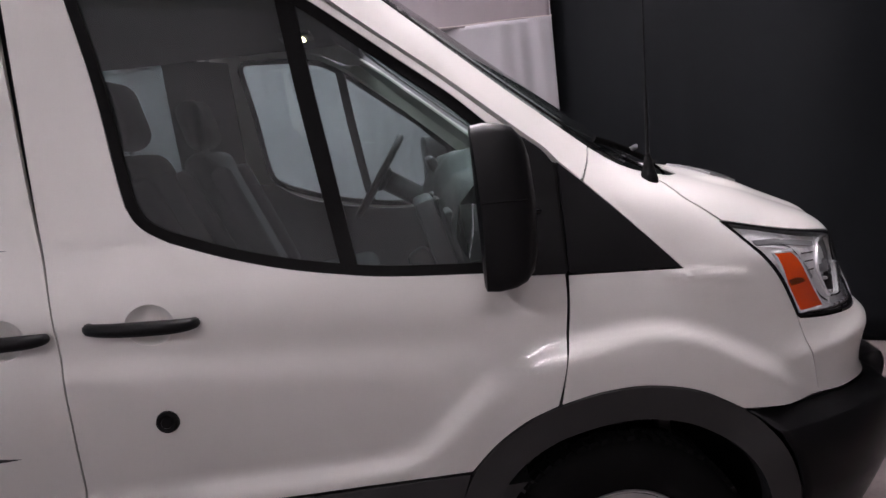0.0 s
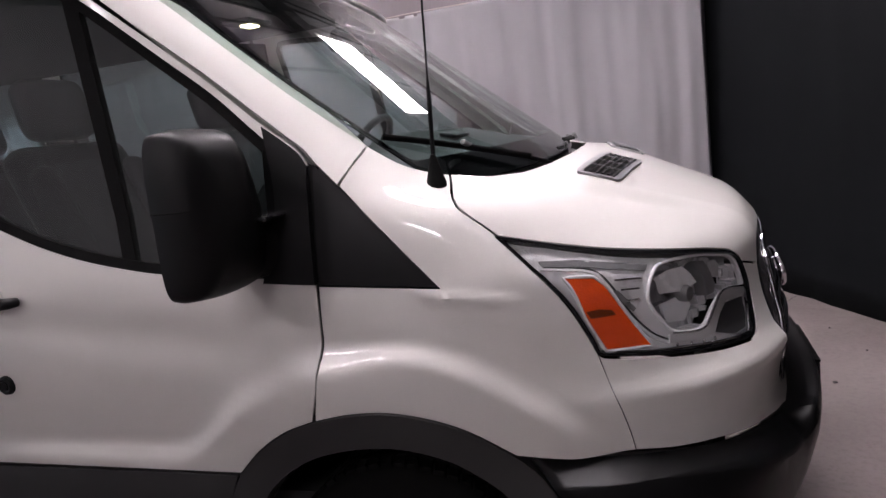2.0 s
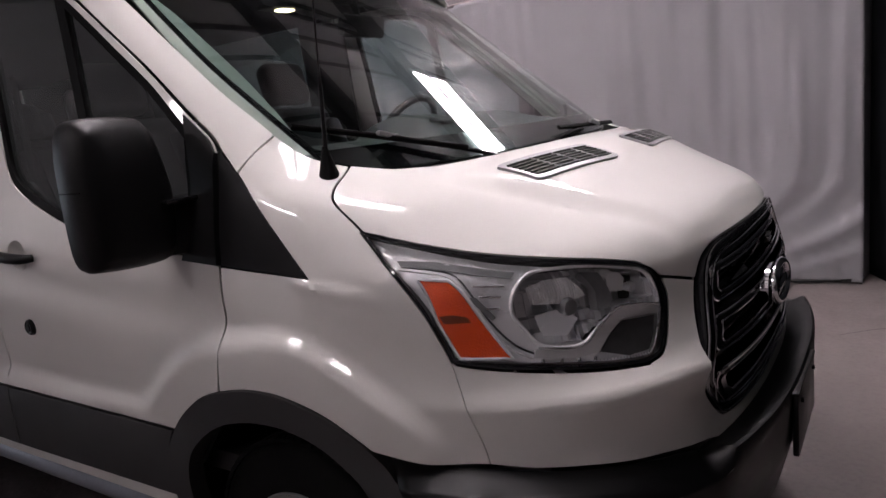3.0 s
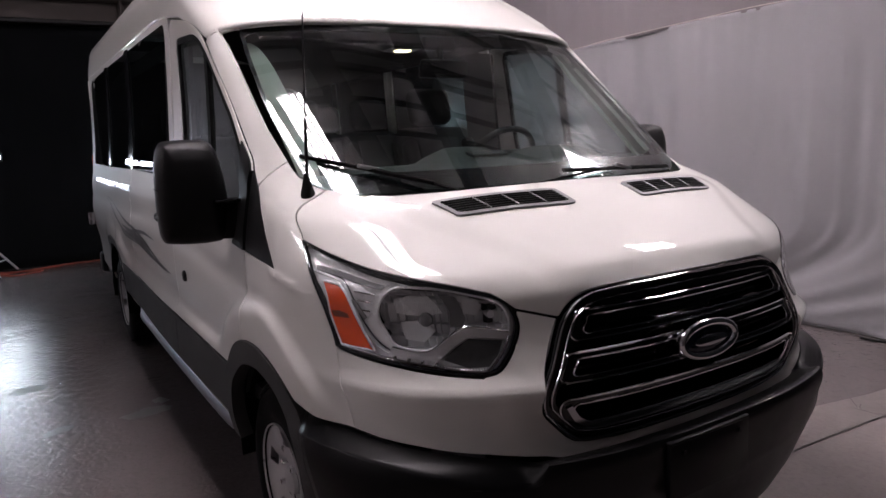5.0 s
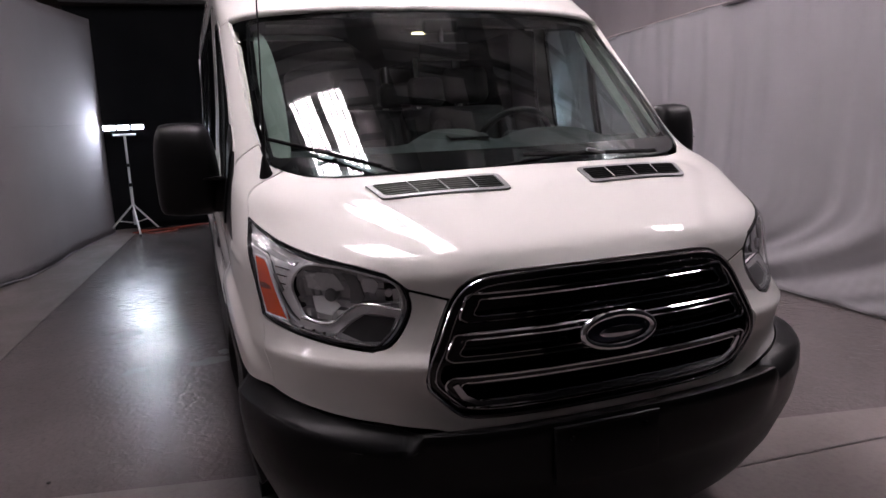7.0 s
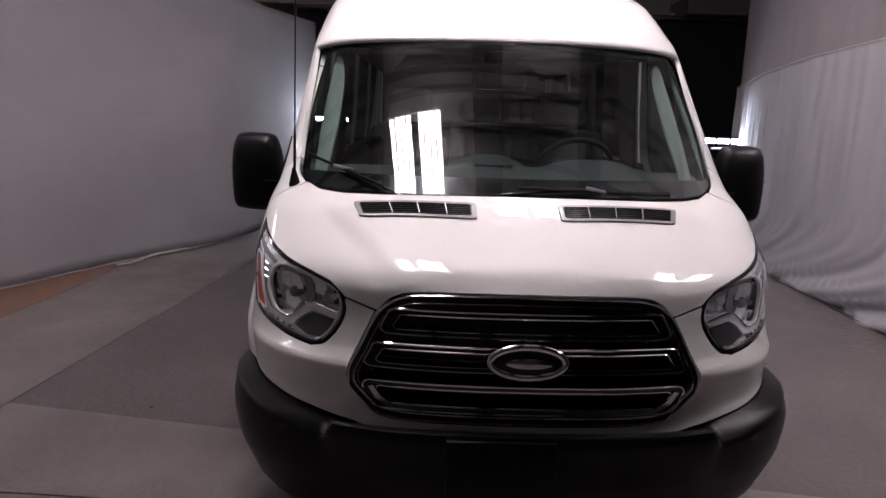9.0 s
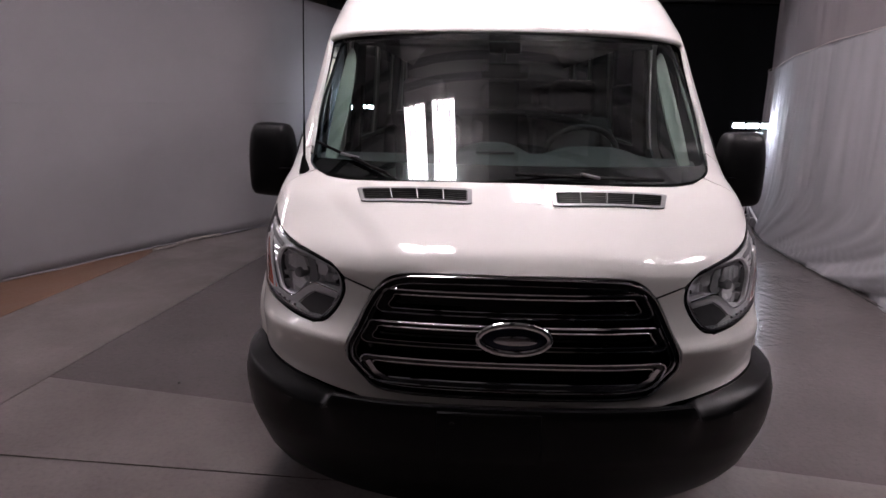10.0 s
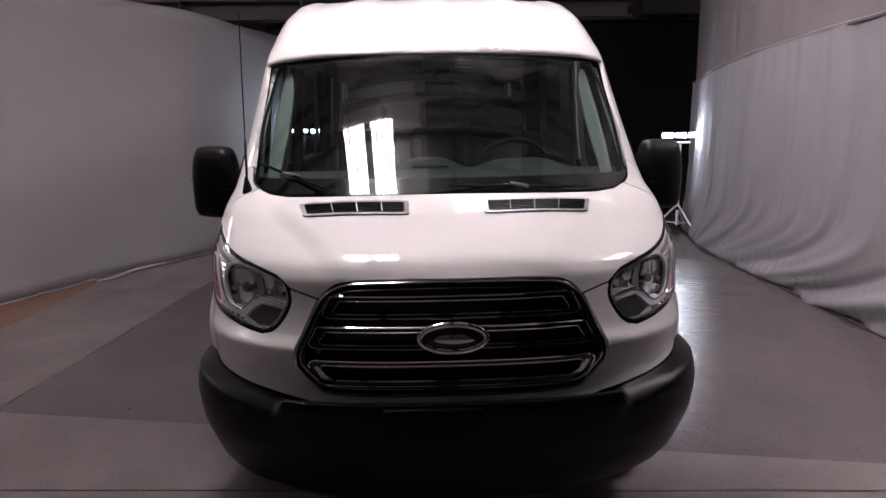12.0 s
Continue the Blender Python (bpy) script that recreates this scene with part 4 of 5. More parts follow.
    # door lining
    lining = loop([(-.10, .86), (-.13, 1.20)], [(-.13, 1.20), (-.47, 1.205), (-.86, 1.29), (-1.05, 1.40)], [(-1.05, 1.40), (-1.20, 1.40)], [(-1.20, 1.40), (-1.20, .50)], [(-1.20, .50), (-.38, .50)])
    patch("door_lining", lining, place, DASH_DARK, door, .06, .012, label="dark door lining", lift=-.055, centre=side)
    patch("gap_filler", [Vector(q) for q in ((-.030, 1.172), (-.085, 1.172), (-.085, 1.455), (-.035, 1.430))], place, RUBBER, van, .03, .004, label="black rubber strip behind the door gap", lift=-.008, centre=side)
    sail2 = loop([(-.160, 1.538), (-.115, 1.502), (-.078, 1.470), (-.0565, 1.438)], [(-.0565, 1.438), (-.0565, 1.170)], [(-.0565, 1.170), (-.19, 1.180)], [(-.19, 1.180), (-.150, 1.30), (-.142, 1.42), (-.160, 1.538)])
    patch("mirror_sail", sail2, place, PLASTIC, door, .025, .016, label="black mirror mount panel", lift=.008, centre=side)
    clad = loop([(-.345, .70), (-.372, .62), (-.375, .50)], [(-.375, .50), (-1.266, .490)], [(-1.266, .490), (-1.270, .704)], [(-1.270, .704), (-.8, .702), (-.345, .700)])
    patch("cladding", clad, place, CLADDING, door, .035, .012, label="dark grey lower door cladding", lift=.006, centre=side)
    patch("handle_cup", cup, lambda x, z, lift=0.0: place(x, z, lift - .034 * max(0.0, 1 - ((x + 1.055) / .058) ** 2 - ((z - 1.173) / .050) ** 2)), PAINT, door, .008, 0, label="white scooped handle cup", centre=side)
    hp = [place(x, z, l) for x, z, l in ((-1.190, 1.186, .004), (-1.178, 1.185, .026), (-1.12, 1.180, .040), (-1.05, 1.176, .043), (-.99, 1.172, .038), (-.955, 1.170, .024), (-.946, 1.169, .004))]
    tube("door_handle", spline([Vector(p) for p in hp], 5), [.012 + .006 * math.sin(math.pi * i / 30) for i in range(31)], PLASTIC, door, sides=10, label="black grab handle")
    c = Vector(place(-1.050, .936, 0))
    lock = lathe("lock_cylinder", [(.0, .013), (.012, .013), (.014, .010), (.020, .012), (.026, .008), (.028, .0), (.028, -.01)], PLASTIC, door, "Y", 24, label="black lock rosette")
    lock.matrix_local = Matrix.Translation(c) @ Matrix.Diagonal((1, s, 1, 1))
    key = lathe("key_slot", [(.0, .016), (.010, .0155), (.0115, .012)], SILVER, door, "Y", 16, label="silver key slot")
    key.matrix_local = lock.matrix_local
    # wheel arch trims
    for cx, mirror_x in ((0.0, False), (AXLE_R - AXLE_F, True)):
        outer = [Vector((x if not mirror_x else cx + AXLE_F * 2 - x, z)) for x, z in ARCH]
        if mirror_x:
            outer = outer[::-1]
        tail = [(-.372, .62), (-.378, .50), (-.36, .42)] if not mirror_x else []
        pts = spline([Vector(p) for p in ([tail[2], tail[1], tail[0]] if tail else []) + [tuple(p) for p in outer] + ([] if mirror_x else ARCH_FRONT)], 5)
        mid = Vector((cx + AXLE_F + .005, .40))
        inner = []
        for p in pts:
            d = p - mid
            inner.append(mid + d * ((d.length - (.062 if mirror_x else .085)) / d.length))
        ring = pts + inner[::-1]
        patch("arch_trim", ring, place, CLADDING, van, .025, .05, label="dark grey wheel arch trim", lift=.007, centre=side)
    # flank behind the door
    X0, XS, XE = -1.2765, -2.62, -4.88

    def flank_low(x0, x1):
        cut = []
        for i in range(25):
            a = math.pi * i / 24
            cut.append((AXLE_R + .40 * math.cos(a), .46 + .40 * math.sin(a)))
        return [p for p in cut if min(x0, x1) < p[0] < max(x0, x1)]
    sd = loop([(X0, .712), (X0 + .004, 1.03), (X0, 1.3), (X0 - .014, 1.62), (X0 - .016, 2.13)], [(X0 - .016, 2.13), (-1.582, 2.155), (XS, 2.176)], [(XS, 2.176), (XS, .712)], [(XS, .712), (X0, .712)])
    w1 = loop([(-1.397, 1.4), (-1.382, 2.07)], [(-1.382, 2.07), (-1.403, 2.11), (-1.453, 2.123)], [(-1.453, 2.123), (-2.56, 2.135)], [(-2.56, 2.135), (-2.56, 1.4)], [(-2.56, 1.4), (-1.448, 1.385), (-1.408, 1.39), (-1.397, 1.4)])
    cup = [Vector((-1.40 + .058 * math.cos(a * math.pi / 12), 1.180 + .050 * math.sin(a * math.pi / 12))) for a in range(24)]
    slide = patch("sliding_door" if s < 0 else "side_panel", sd, place, PAINT, van, .04, .014, [w1, cup] if s < 0 else [w1], "white side door with dark glass", centre=side)
    patch("window_glass", inset(w1, -.004), place, DARK_GLASS, slide, .08, 0, label="dark privacy glass", lift=-.001, centre=side)
    qp = loop([(XS - .006, 2.176), (-4.3, 2.173), (XE, 2.182)], [(XE, 2.182), (XE, .52)], [(XE, .52)] + [(x, z) for x, z in flank_low(XE, XS)[::-1]] + [(AXLE_R + .40, .52), (XS - .006, .52)], [(XS - .006, .52), (XS - .006, 2.176)], n=3)
    w2 = loop([(-2.68, 1.4), (-2.68, 2.135)], [(-2.68, 2.135), (-3.62, 2.14)], [(-3.62, 2.14), (-3.62, 1.405)], [(-3.62, 1.405), (-2.68, 1.4)])
    w3 = loop([(-3.7, 1.405), (-3.7, 2.14)], [(-3.7, 2.14), (-4.62, 2.13)], [(-4.62, 2.13), (-4.68, 2.09), (-4.7, 2.02)], [(-4.7, 2.02), (-4.7, 1.42)], [(-4.7, 1.42), (-3.7, 1.405)])
    quarter = patch("quarter_panel", qp, place, PAINT, van, .05, .014, [w2, w3], "white rear quarter panel with dark glass", centre=side)
    for w in (w2, w3):
        patch("window_glass", inset(w, -.004), place, DARK_GLASS, quarter, .09, 0, label="dark privacy glass", lift=-.001, centre=side)
    for xa, xb in ((-2.70, -2.54), (-3.73, -3.59)):
        patch("window_post", [Vector(p) for p in ((xa, 1.402), (xb, 1.400), (xb, 2.146), (xa, 2.149))], place, GLOSS_BLACK, van, .06, .004, label="black post between side windows", lift=.002, centre=side)
    clad2 = loop([(X0, .49), (X0 + .002, .706)], [(X0 + .002, .706), (AXLE_R + .44, .706)], [(AXLE_R + .44, .706), (AXLE_R + .42, .495)], [(AXLE_R + .42, .495), (X0, .49)])
    patch("cladding", clad2, place, CLADDING, van, .05, .012, label="dark grey lower side cladding", lift=.006, centre=side)
    rail = loop([(-2.62, 1.262), (-2.62, 1.296)], [(-2.62, 1.296), (-4.5, 1.306)], [(-4.5, 1.306), (-4.5, 1.272)], [(-4.5, 1.272), (-2.62, 1.262)])
    if s < 0:
        patch("door_rail", rail, place, ALUMINIUM, van, .05, .01, label="bright sliding door rail", lift=.008, centre=side)
        hp = [place(x, z, l) for x, z, l in ((-1.52, 1.190, .004), (-1.508, 1.189, .026), (-1.45, 1.185, .040), (-1.39, 1.181, .043), (-1.33, 1.178, .036), (-1.30, 1.176, .022), (-1.292, 1.175, .004))]
        tube("door_handle", spline([Vector(p) for p in hp], 5), [.012 + .006 * math.sin(math.pi * i / 30) for i in range(31)], PLASTIC, slide, sides=10, label="black grab handle")
        patch("handle_cup", cup, lambda x, z, lift=0.0: place(x, z, lift - .034 * max(0.0, 1 - ((x + 1.40) / .058) ** 2 - ((z - 1.180) / .050) ** 2)), PAINT, slide, .008, 0, label="white scooped handle cup", centre=side)
    # sill and step bar
    sill = loop([(-.375, .49), (-2.0, .492), (AXLE_R + .42, .494)], [(AXLE_R + .42, .494), (AXLE_R + .41, .42)], [(AXLE_R + .41, .42), (-.36, .42)], [(-.36, .42), (-.375, .49)])
    patch("sill", sill, place, PAINT, van, .05, .012, label="white painted sill", lift=-.022, centre=side)
    bar = [(-.40, .415), (-.46, .405), (-.6, .402), (-1.6, .400), (-2.4, .400), (-2.75, .402), (-2.84, .408), (-2.90, .418)]
    steps = tube("step_bar", spline([Vector((x, s * (.965 + .025 * step_up(x, -.40, -.55) * step_up(x, -2.90, -2.75) - .012 * step_up(x, -1.2, -2.9)), z)) for x, z in bar], 8), .028, STEP_GREY, van, sides=14, label="aluminium side step bar", flat=.7)
    # swoosh decals
    if s < 0:
        swooshes = ((((-3.86, 1.165), (-3.43, 1.086), (-3.02, .986), (-2.50, .964), (-1.97, .923), (-1.62, .899), (-1.40, .892)), .026),
                    (((-3.80, 1.180), (-3.20, 1.100), (-2.82, 1.050), (-2.45, 1.024), (-2.04, .970), (-1.70, .914), (-1.43, .896)), .022),
                    (((-2.95, .972), (-2.58, 1.010), (-2.30, 1.028), (-2.09, 1.037), (-1.80, 1.026)), .024),
                    (((-3.70, 1.120), (-3.21, 1.022), (-2.97, .957), (-2.70, .949), (-2.40, .940)), .018),
                    (((-3.05, 1.015), (-2.75, 1.000), (-2.45, .990), (-2.15, .962), (-1.95, .935)), .034))
        for pts, width in swooshes:
            mid = spline([Vector(p) for p in pts], 8)
            n = len(mid) - 1
            top = [p + Vector((0, width * math.sin(math.pi * i / n) ** .7 / 2)) for i, p in enumerate(mid)]
            low = [p - Vector((0, width * math.sin(math.pi * i / n) ** .7 / 2)) for i, p in enumerate(mid)][1:-1]
            patch("swoosh_decal", top + low[::-1], place, DECAL, van, .05, 0, label="dark grey swoosh decal", lift=.0015, centre=side)


build_flank(-1)
build_flank(1)


# bumper
def build_bumper():
    # profile rows: (height, lift) at the corners and in the middle; corner heights in the top rows hang from the edge
    rows = [((.285, -.045), (.285, .01)), ((.300, -.022), (.300, .024)), ((.36, .000), (.36, .030)), ((.42, .012), (.42, .036)), ((.48, .024), (.48, .044)), ((.50, .028), (.50, .050)), ((.53, .033), (.53, .060)), ((.60, .043), (.60, .070)), ((.64, .047), (.648, .078)),
            ((-.060, .051), (.660, .082)), ((-.054, .050), (.667, .080)), ((-.048, .046), (.6705, .072)), ((-.026, .026), (.672, .045)), ((-.006, .008), (.673, .016)), ((-.001, .002), (.674, .002)), ((-.003, -.02), (.672, -.02))]
    cols = 150
    tops = [(-y, z) for y, z in BUMPER_TOP]
    verts, faces = [], []
    for corner, middle in rows:
        for i in range(cols + 1):
            w = -1 + 2 * i / cols
            s = abs(w)
            y_guess = 1.0 * math.sin(s * 1.22)
            zt = float(np.interp(y_guess, [q[0] for q in tops], [q[1] for q in tops]))
            wide = step_up(middle[0], .64, .52)
            k = step_up(y_guess, .495 - .25 * wide, .550 + .22 * wide)
            zc = corner[0] if corner[0] > 0 else zt + corner[0]
            z = middle[0] + (zc - middle[0]) * k
            lift = middle[1] + (corner[1] - middle[1]) * k
            x_end = float(np.interp(z, (.30, .48, .565, .645, .708, .764), (.512, .512, .502, .473, .430, .372)))
            a_end = ang(half_width(x_end, z), z)
            verts.append(Vector(wrap(w * a_end, z, lift)))
    n = cols + 1
    for j in range(len(rows) - 1):
        for i in range(cols):
            a = j * n + i
            faces.append((a, a + 1, a + n + 1, a + n))
    ob = link("front_bumper", verts, faces, BUMPER_BLACK, van, "black textured plastic front bumper", 35)
    solid = ob.modifiers.new("shell", "SOLIDIFY")
    solid.thickness = .006
    for i in range(15):
        y = -.46 + .92 * i / 14
        x0, x1 = nose_x(y, .672) + .012, nose_x(y, .672) + .068
        part("step_rib", boxes(dict(size=(x1 - x0, .030, .004), at=((x0 + x1) / 2, y, .6745), bevel=.0015)), CLADDING, ob, "grey ribbed bumper step pad" if i == 0 else "")
    bm = boxes(dict(size=(.016, .34, .165), at=(1.100, -.075, .594), bevel=.005), dict(size=(.055, .34, .010), at=(1.082, -.075, .680), bevel=.003))
    part("plate_bracket", bm, PLATE_BLACK, ob, "empty black licence plate bracket")
    for y in (-.195, .045):
        bm = bmesh.new()
        rod(bm, (1.108, y, .650), (1.115, y, .650), .007, sides=8)
        part("screw", bm, PLASTIC, ob)
    part("valance", boxes(dict(size=(.44, 1.24, .02), at=(.60, 0, .30))), PLASTIC, van, "black plastic tray under the bumper", 0)
    return ob


build_bumper()


# grille
BADGE_X = 1.011


def build_return():
    half = spline([Vector(p) for p in nose(*GRILLE_HALF)], 4)
    ring = [Vector((-p[0], p[1])) for p in half][:-1] + half[::-1][:-1]
    n = len(ring)
    verts = [Vector(wrap(p[0] * 1.002, p[1], -.002)) for p in ring] + [Vector(grille_face(p[0] * .985, p[1] + .004 * (.9 - p[1]), -.030)) for p in ring]
    link("fascia_return", verts, [(i, (i + 1) % n, n + (i + 1) % n, n + i) for i in range(n)], PAINT, van, "white edge turned in to the grille", 60)


def grille_face(w, z, lift=0.0):
    y = level(z)[1] * math.sin(w)
    front = float(np.interp(z, (.69, .76, .83, .87, .91, .97, 1.04, 1.11), (1.008, 1.020, 1.030, 1.031, 1.024, 1.006, .987, .966)))
    return (front - 1.1 * (1 - (1 - min(1.0, abs(y)) ** 2.6) ** .25) + lift, y, z)


def build_grille():
    half = spline([Vector(p) for p in nose(*GRILLE_HALF)], 4)
    outline = [Vector((-p[0], p[1])) for p in half][:-1] + half[::-1][:-1]
    outline = [p for i, p in enumerate(outline) if (p - outline[i - 1]).length > 2e-4]
    grille = patch("grille", inset(outline, .004), grille_face, GLOSS_BLACK, van, .03, .01, label="black front grille with chrome edged slots", lift=-.055)
    patch("grille_frame", inset(outline, .004), grille_face, GLOSS_BLACK, grille, .02, .05, [inset(outline, .045)], "gloss black grille frame", -.004)
    tube("chrome_edge", [grille_face(p[0], p[1], .002) for p in resample(inset(outline, .006), .03)], .0035, DARK_CHROME, grille, True, 8, "thin chrome surround")
    tube("chrome_edge", [grille_face(p[0], p[1], .003) for p in resample(inset(outline, .028), .03)], .0022, DARK_CHROME, grille, True, 6, "thin chrome line")

    def ring(top, low, half_top, half_low, r):
        rc = r * .42
        rl = r * (.42 if low > .76 else .95)
        q = [(-half_top + rc, top), (-half_top + .3 * rc, top - .3 * rc), (-half_top, top - rc), (-half_low, low + rl), (-half_low + .32 * rl, low + .32 * rl), (-half_low + rl, low)]
        run = [(ang(y, z), z) for y, z in q]
        mid_low, mid_top = [(ang(y, low), low) for y in (-.2, 0, .2)], [(ang(y, top), top) for y in (.2, 0, -.2)]
        left = spline([Vector(p) for p in run], 4)
        right = [Vector((-p[0], p[1])) for p in reversed(left)]
        return left + [Vector(p) for p in mid_low] + right + [Vector(p) for p in mid_top]
    specs = ((1.053, .978, .440, .458, .045, 1.037, .992, .404, .418, .030), (.948, .875, .488, .508, .045, .932, .888, .456, .470, .030), (.830, .733, .512, .506, .055, .812, .753, .470, .462, .035))
    for a, b, c, d, r, e, f, g, h, r2 in specs:
        outer, inner = ring(a, b, c, d, r), ring(e, f, g, h, r2)
        patch("grille_slot", outer, grille_face, GLOSS_BLACK, grille, .03, .035, [inner], "gloss black slot frame", -.006)
        tube("chrome_edge", [grille_face(p[0], p[1], -.003) for p in resample(outer, .03)], .0040, CHROME, grille, True, 6)
        tube("chrome_edge", [grille_face(p[0], p[1], -.005) for p in resample(inner, .03)], .0026, CHROME, grille, True, 6)
    strip = both(nose((0, .735), (-.25, .735), (-.425, .737), (-.470, .765), (-.495, .805), (-.480, .812), (-.455, .775), (-.415, .752), (-.25, .750), (0, .750)))
    patch("slot_chin", strip, grille_face, DARK_CHROME, grille, .03, .01, label="bright lower slot bar", lift=.0)
    for z, y0, y1 in ((1.015, .40, .40), (.910, .455, .455), (.782, .45, .45)):
        for dz in (-.012, .012):
            patch("slat", both(nose((0, z + dz + .004), (-y0 * .5, z + dz + .004), (-y0, z + dz + .004), (-y0, z + dz - .004), (0, z + dz - .004))), grille_face, GLOSS_BLACK, grille, .06, .01, lift=-.04)
    # badge: a plain oval, no lettering
    badge = lathe("badge", [(0, .030), (.7, .028), (.84, .022), (.86, .02)], BADGE_BLUE, van, "X", 48, label="dark blue oval badge with chrome rim")
    badge.matrix_local = Matrix.Translation((BADGE_X, .0, .914)) @ Matrix.Rotation(radians(-5), 4, "Y") @ Matrix.Diagonal((1, .124, .054, 1))
    rim = [(Vector((.024, .116 * math.cos(a * math.pi / 24), .0475 * math.sin(a * math.pi / 24)))) for a in range(48)]
    ob = tube("badge_rim", rim, .0125, CHROME, None, True, 10, "chrome badge rim")
    ob.parent = van
    ob.matrix_local = Matrix.Translation((BADGE_X, .0, .914)) @ Matrix.Rotation(radians(-5), 4, "Y")
    base = lathe("badge_mount", [(1.0, .012), (1.05, -.05), (.6, -.06)], CHROME, van, "X", 40, label="chrome badge mount")
    base.matrix_local = Matrix.Translation((BADGE_X, .0, .914)) @ Matrix.Diagonal((1, .118, .050, 1))
    mark = lathe("badge_mark", [(0, .0325), (.5, .0322), (.55, .0305)], DARK_CHROME, van, "X", 40, label="dull chrome oval mark on the badge")
    mark.matrix_local = Matrix.Translation((BADGE_X + .0015, .004, .911)) @ Matrix.Rotation(radians(-5), 4, "Y") @ Matrix.Diagonal((1, .13, .030, 1))


build_return()
build_grille()


# headlights
def build_headlight(s):
    def at(y, z, lift=0.0):
        return Vector(wrap(s * ang(y, z), z, lift))

    def shape(pts):
        return [Vector((s * ang(abs(y), z), z)) for y, z in pts]
    runs = [spline([Vector(p) for p in run], 5) for run in (HL, HL_IN, HL_LOW, HL_REAR)]
    flat = []
    for run in runs:
        flat += [(p[0], p[1]) for p in run[:-1]]
    outline = shape(flat)
    lamp = patch("headlight", inset(outline, .004), wrap, LENS, van, .025, 0, label="clear headlight with amber side reflector", lift=.002)
    lamp.visible_shadow = False
    patch("lamp_gasket", inset(outline, .001), wrap, GLOSS_BLACK, lamp, .02, .012, [inset(outline, .0085)], "black lamp seal", .001)
    # tub behind the lens
    rim = resample(inset(outline, .008), .025)
    verts = [Vector(wrap(p[0], p[1], -.004)) for p in rim] + [Vector(wrap(p[0] * .995, p[1], -.10)) for p in rim]
    n = len(rim)
    link("lamp_wall", verts, [(i, (i + 1) % n, n + (i + 1) % n, n + i) for i in range(n)], LAMP_DARK, lamp, "dark lamp wall")
    patch("lamp_back", inset(outline, .008), wrap, LAMP_DARK, lamp, .03, 0, label="dark lamp back", lift=-.095)

    def flank_shape(pts):
        return [Vector((s * ang(half_width(x, z), z), z)) for x, z in pts]

    # bright bezel with one wide opening for both reflectors, its floor stepped down by the hook
    gap = [(.846, 1.130), (.812, 1.139), (.735, 1.131), (.690, 1.119), (.640, 1.103), (.612, 1.082), (.600, 1.050), (.604, 1.016), (.640, 1.022), (.692, 1.028), (.742, 1.004), (.780, .978), (.812, .972), (.852, .984), (.869, 1.020), (.880, 1.060), (.872, 1.100)]
    opening = spline(shape(gap), 4, True)

    def bezel_face(w, z, lift=0.0):
        y = abs(level(z)[1] * math.sin(w))
        q = ((z - .55 * y) / .028) % 1.0
        return wrap(w, z, lift + .005 * step_up(y, .86, .91) * step_up(z, 1.10, 1.14) * min(q / .8, (1 - q) / .2))
    patch("lamp_bezel", inset(outline, .010), bezel_face, LAMP_GREY, lamp, .014, .006, [opening], "satin silver lamp bezel", -.014)
    groove = spline([Vector(p) for p in ((.450, 1.166), (.505, 1.158), (.553, 1.146), (.585, 1.110), (.626, 1.034), (.665, .985), (.700, .962))], 5)
    tube("bezel_line", [wrap(s * ang(half_width(x, z), z), z, -.010) for x, z in groove], .0032, LAMP_CHROME, lamp, False, 6, "raised bright line of the bezel")
    tube("bezel_line", [wrap(s * ang(half_width(x + .006, z + .006), z + .006), z + .006, -.012) for x, z in groove], .0024, LAMP_DARK, lamp, False, 6, "dark groove of the bezel")
    for x0, z0, x1, z1 in ((.600, 1.122, .655, 1.116), (.612, 1.098, .650, 1.094), (.622, 1.072, .648, 1.070)):
        tube("bezel_rib", [wrap(s * ang(half_width(x0 + (x1 - x0) * i / 6, z0 + (z1 - z0) * i / 6), z0 + (z1 - z0) * i / 6), z0 + (z1 - z0) * i / 6, -.011) for i in range(7)], .0022, CHROME, lamp, False, 6)
    for pts in ([(.445, 1.184), (.520, 1.178), (.600, 1.160), (.668, 1.142), (.664, 1.130), (.590, 1.148), (.545, 1.160), (.455, 1.172)], [(.590, 1.098), (.606, 1.098), (.640, 1.052), (.634, 1.046)]):
        patch("bezel_inlay", flank_shape(pts), wrap, VENT_GREY, lamp, .02, .004, label="dark inlay of the bezel", lift=-.0095)
    tube("hoop", [wrap(p[0], p[1], -.010) for p in opening], .0042, LAMP_GREY, lamp, True, 8, "satin rim of the lamp opening")

    # faceted reflectors behind the opening
    def bowl(w, z, lift=0.0):
        b = level(z)[1]
        y = abs(b * math.sin(w))
        cell_y, cell_z = round(y / .016) * .016, round(z / .030) * .030
        deep = 0.0
        for by, bz, br, bd in ((.795, 1.055, .098, .062), (.655, 1.068, .056, .045)):
            d = math.hypot(cell_y - by, (cell_z - bz)) / br
            deep = max(deep, bd * max(0.0, 1 - d * d))
        tilt = .30 * (y - cell_y) + .16 * (z - cell_z)
        return wrap(w, z, lift - deep + tilt)
    face = patch("reflector", inset(opening, -.006), bowl, REFLECTOR, lamp, .0055, 0, label="faceted silver reflectors", lift=-.024)
    for poly in face.data.polygons:
        poly.use_smooth = False
    # fluted panel over the low beam bulb, and the plain panel of the high beam
    flutes = shape([(.852, 1.108), (.815, 1.122), (.775, 1.120), (.752, 1.066), (.800, 1.058), (.850, 1.066)])
    patch("reflector_flutes", flutes, lambda w, z, lift=0.0: wrap(w, z, lift + .0012 * math.sin(w * 900)), LAMP_GREY, lamp, .0022, 0, label="fluted pale reflector panel", lift=-.030)
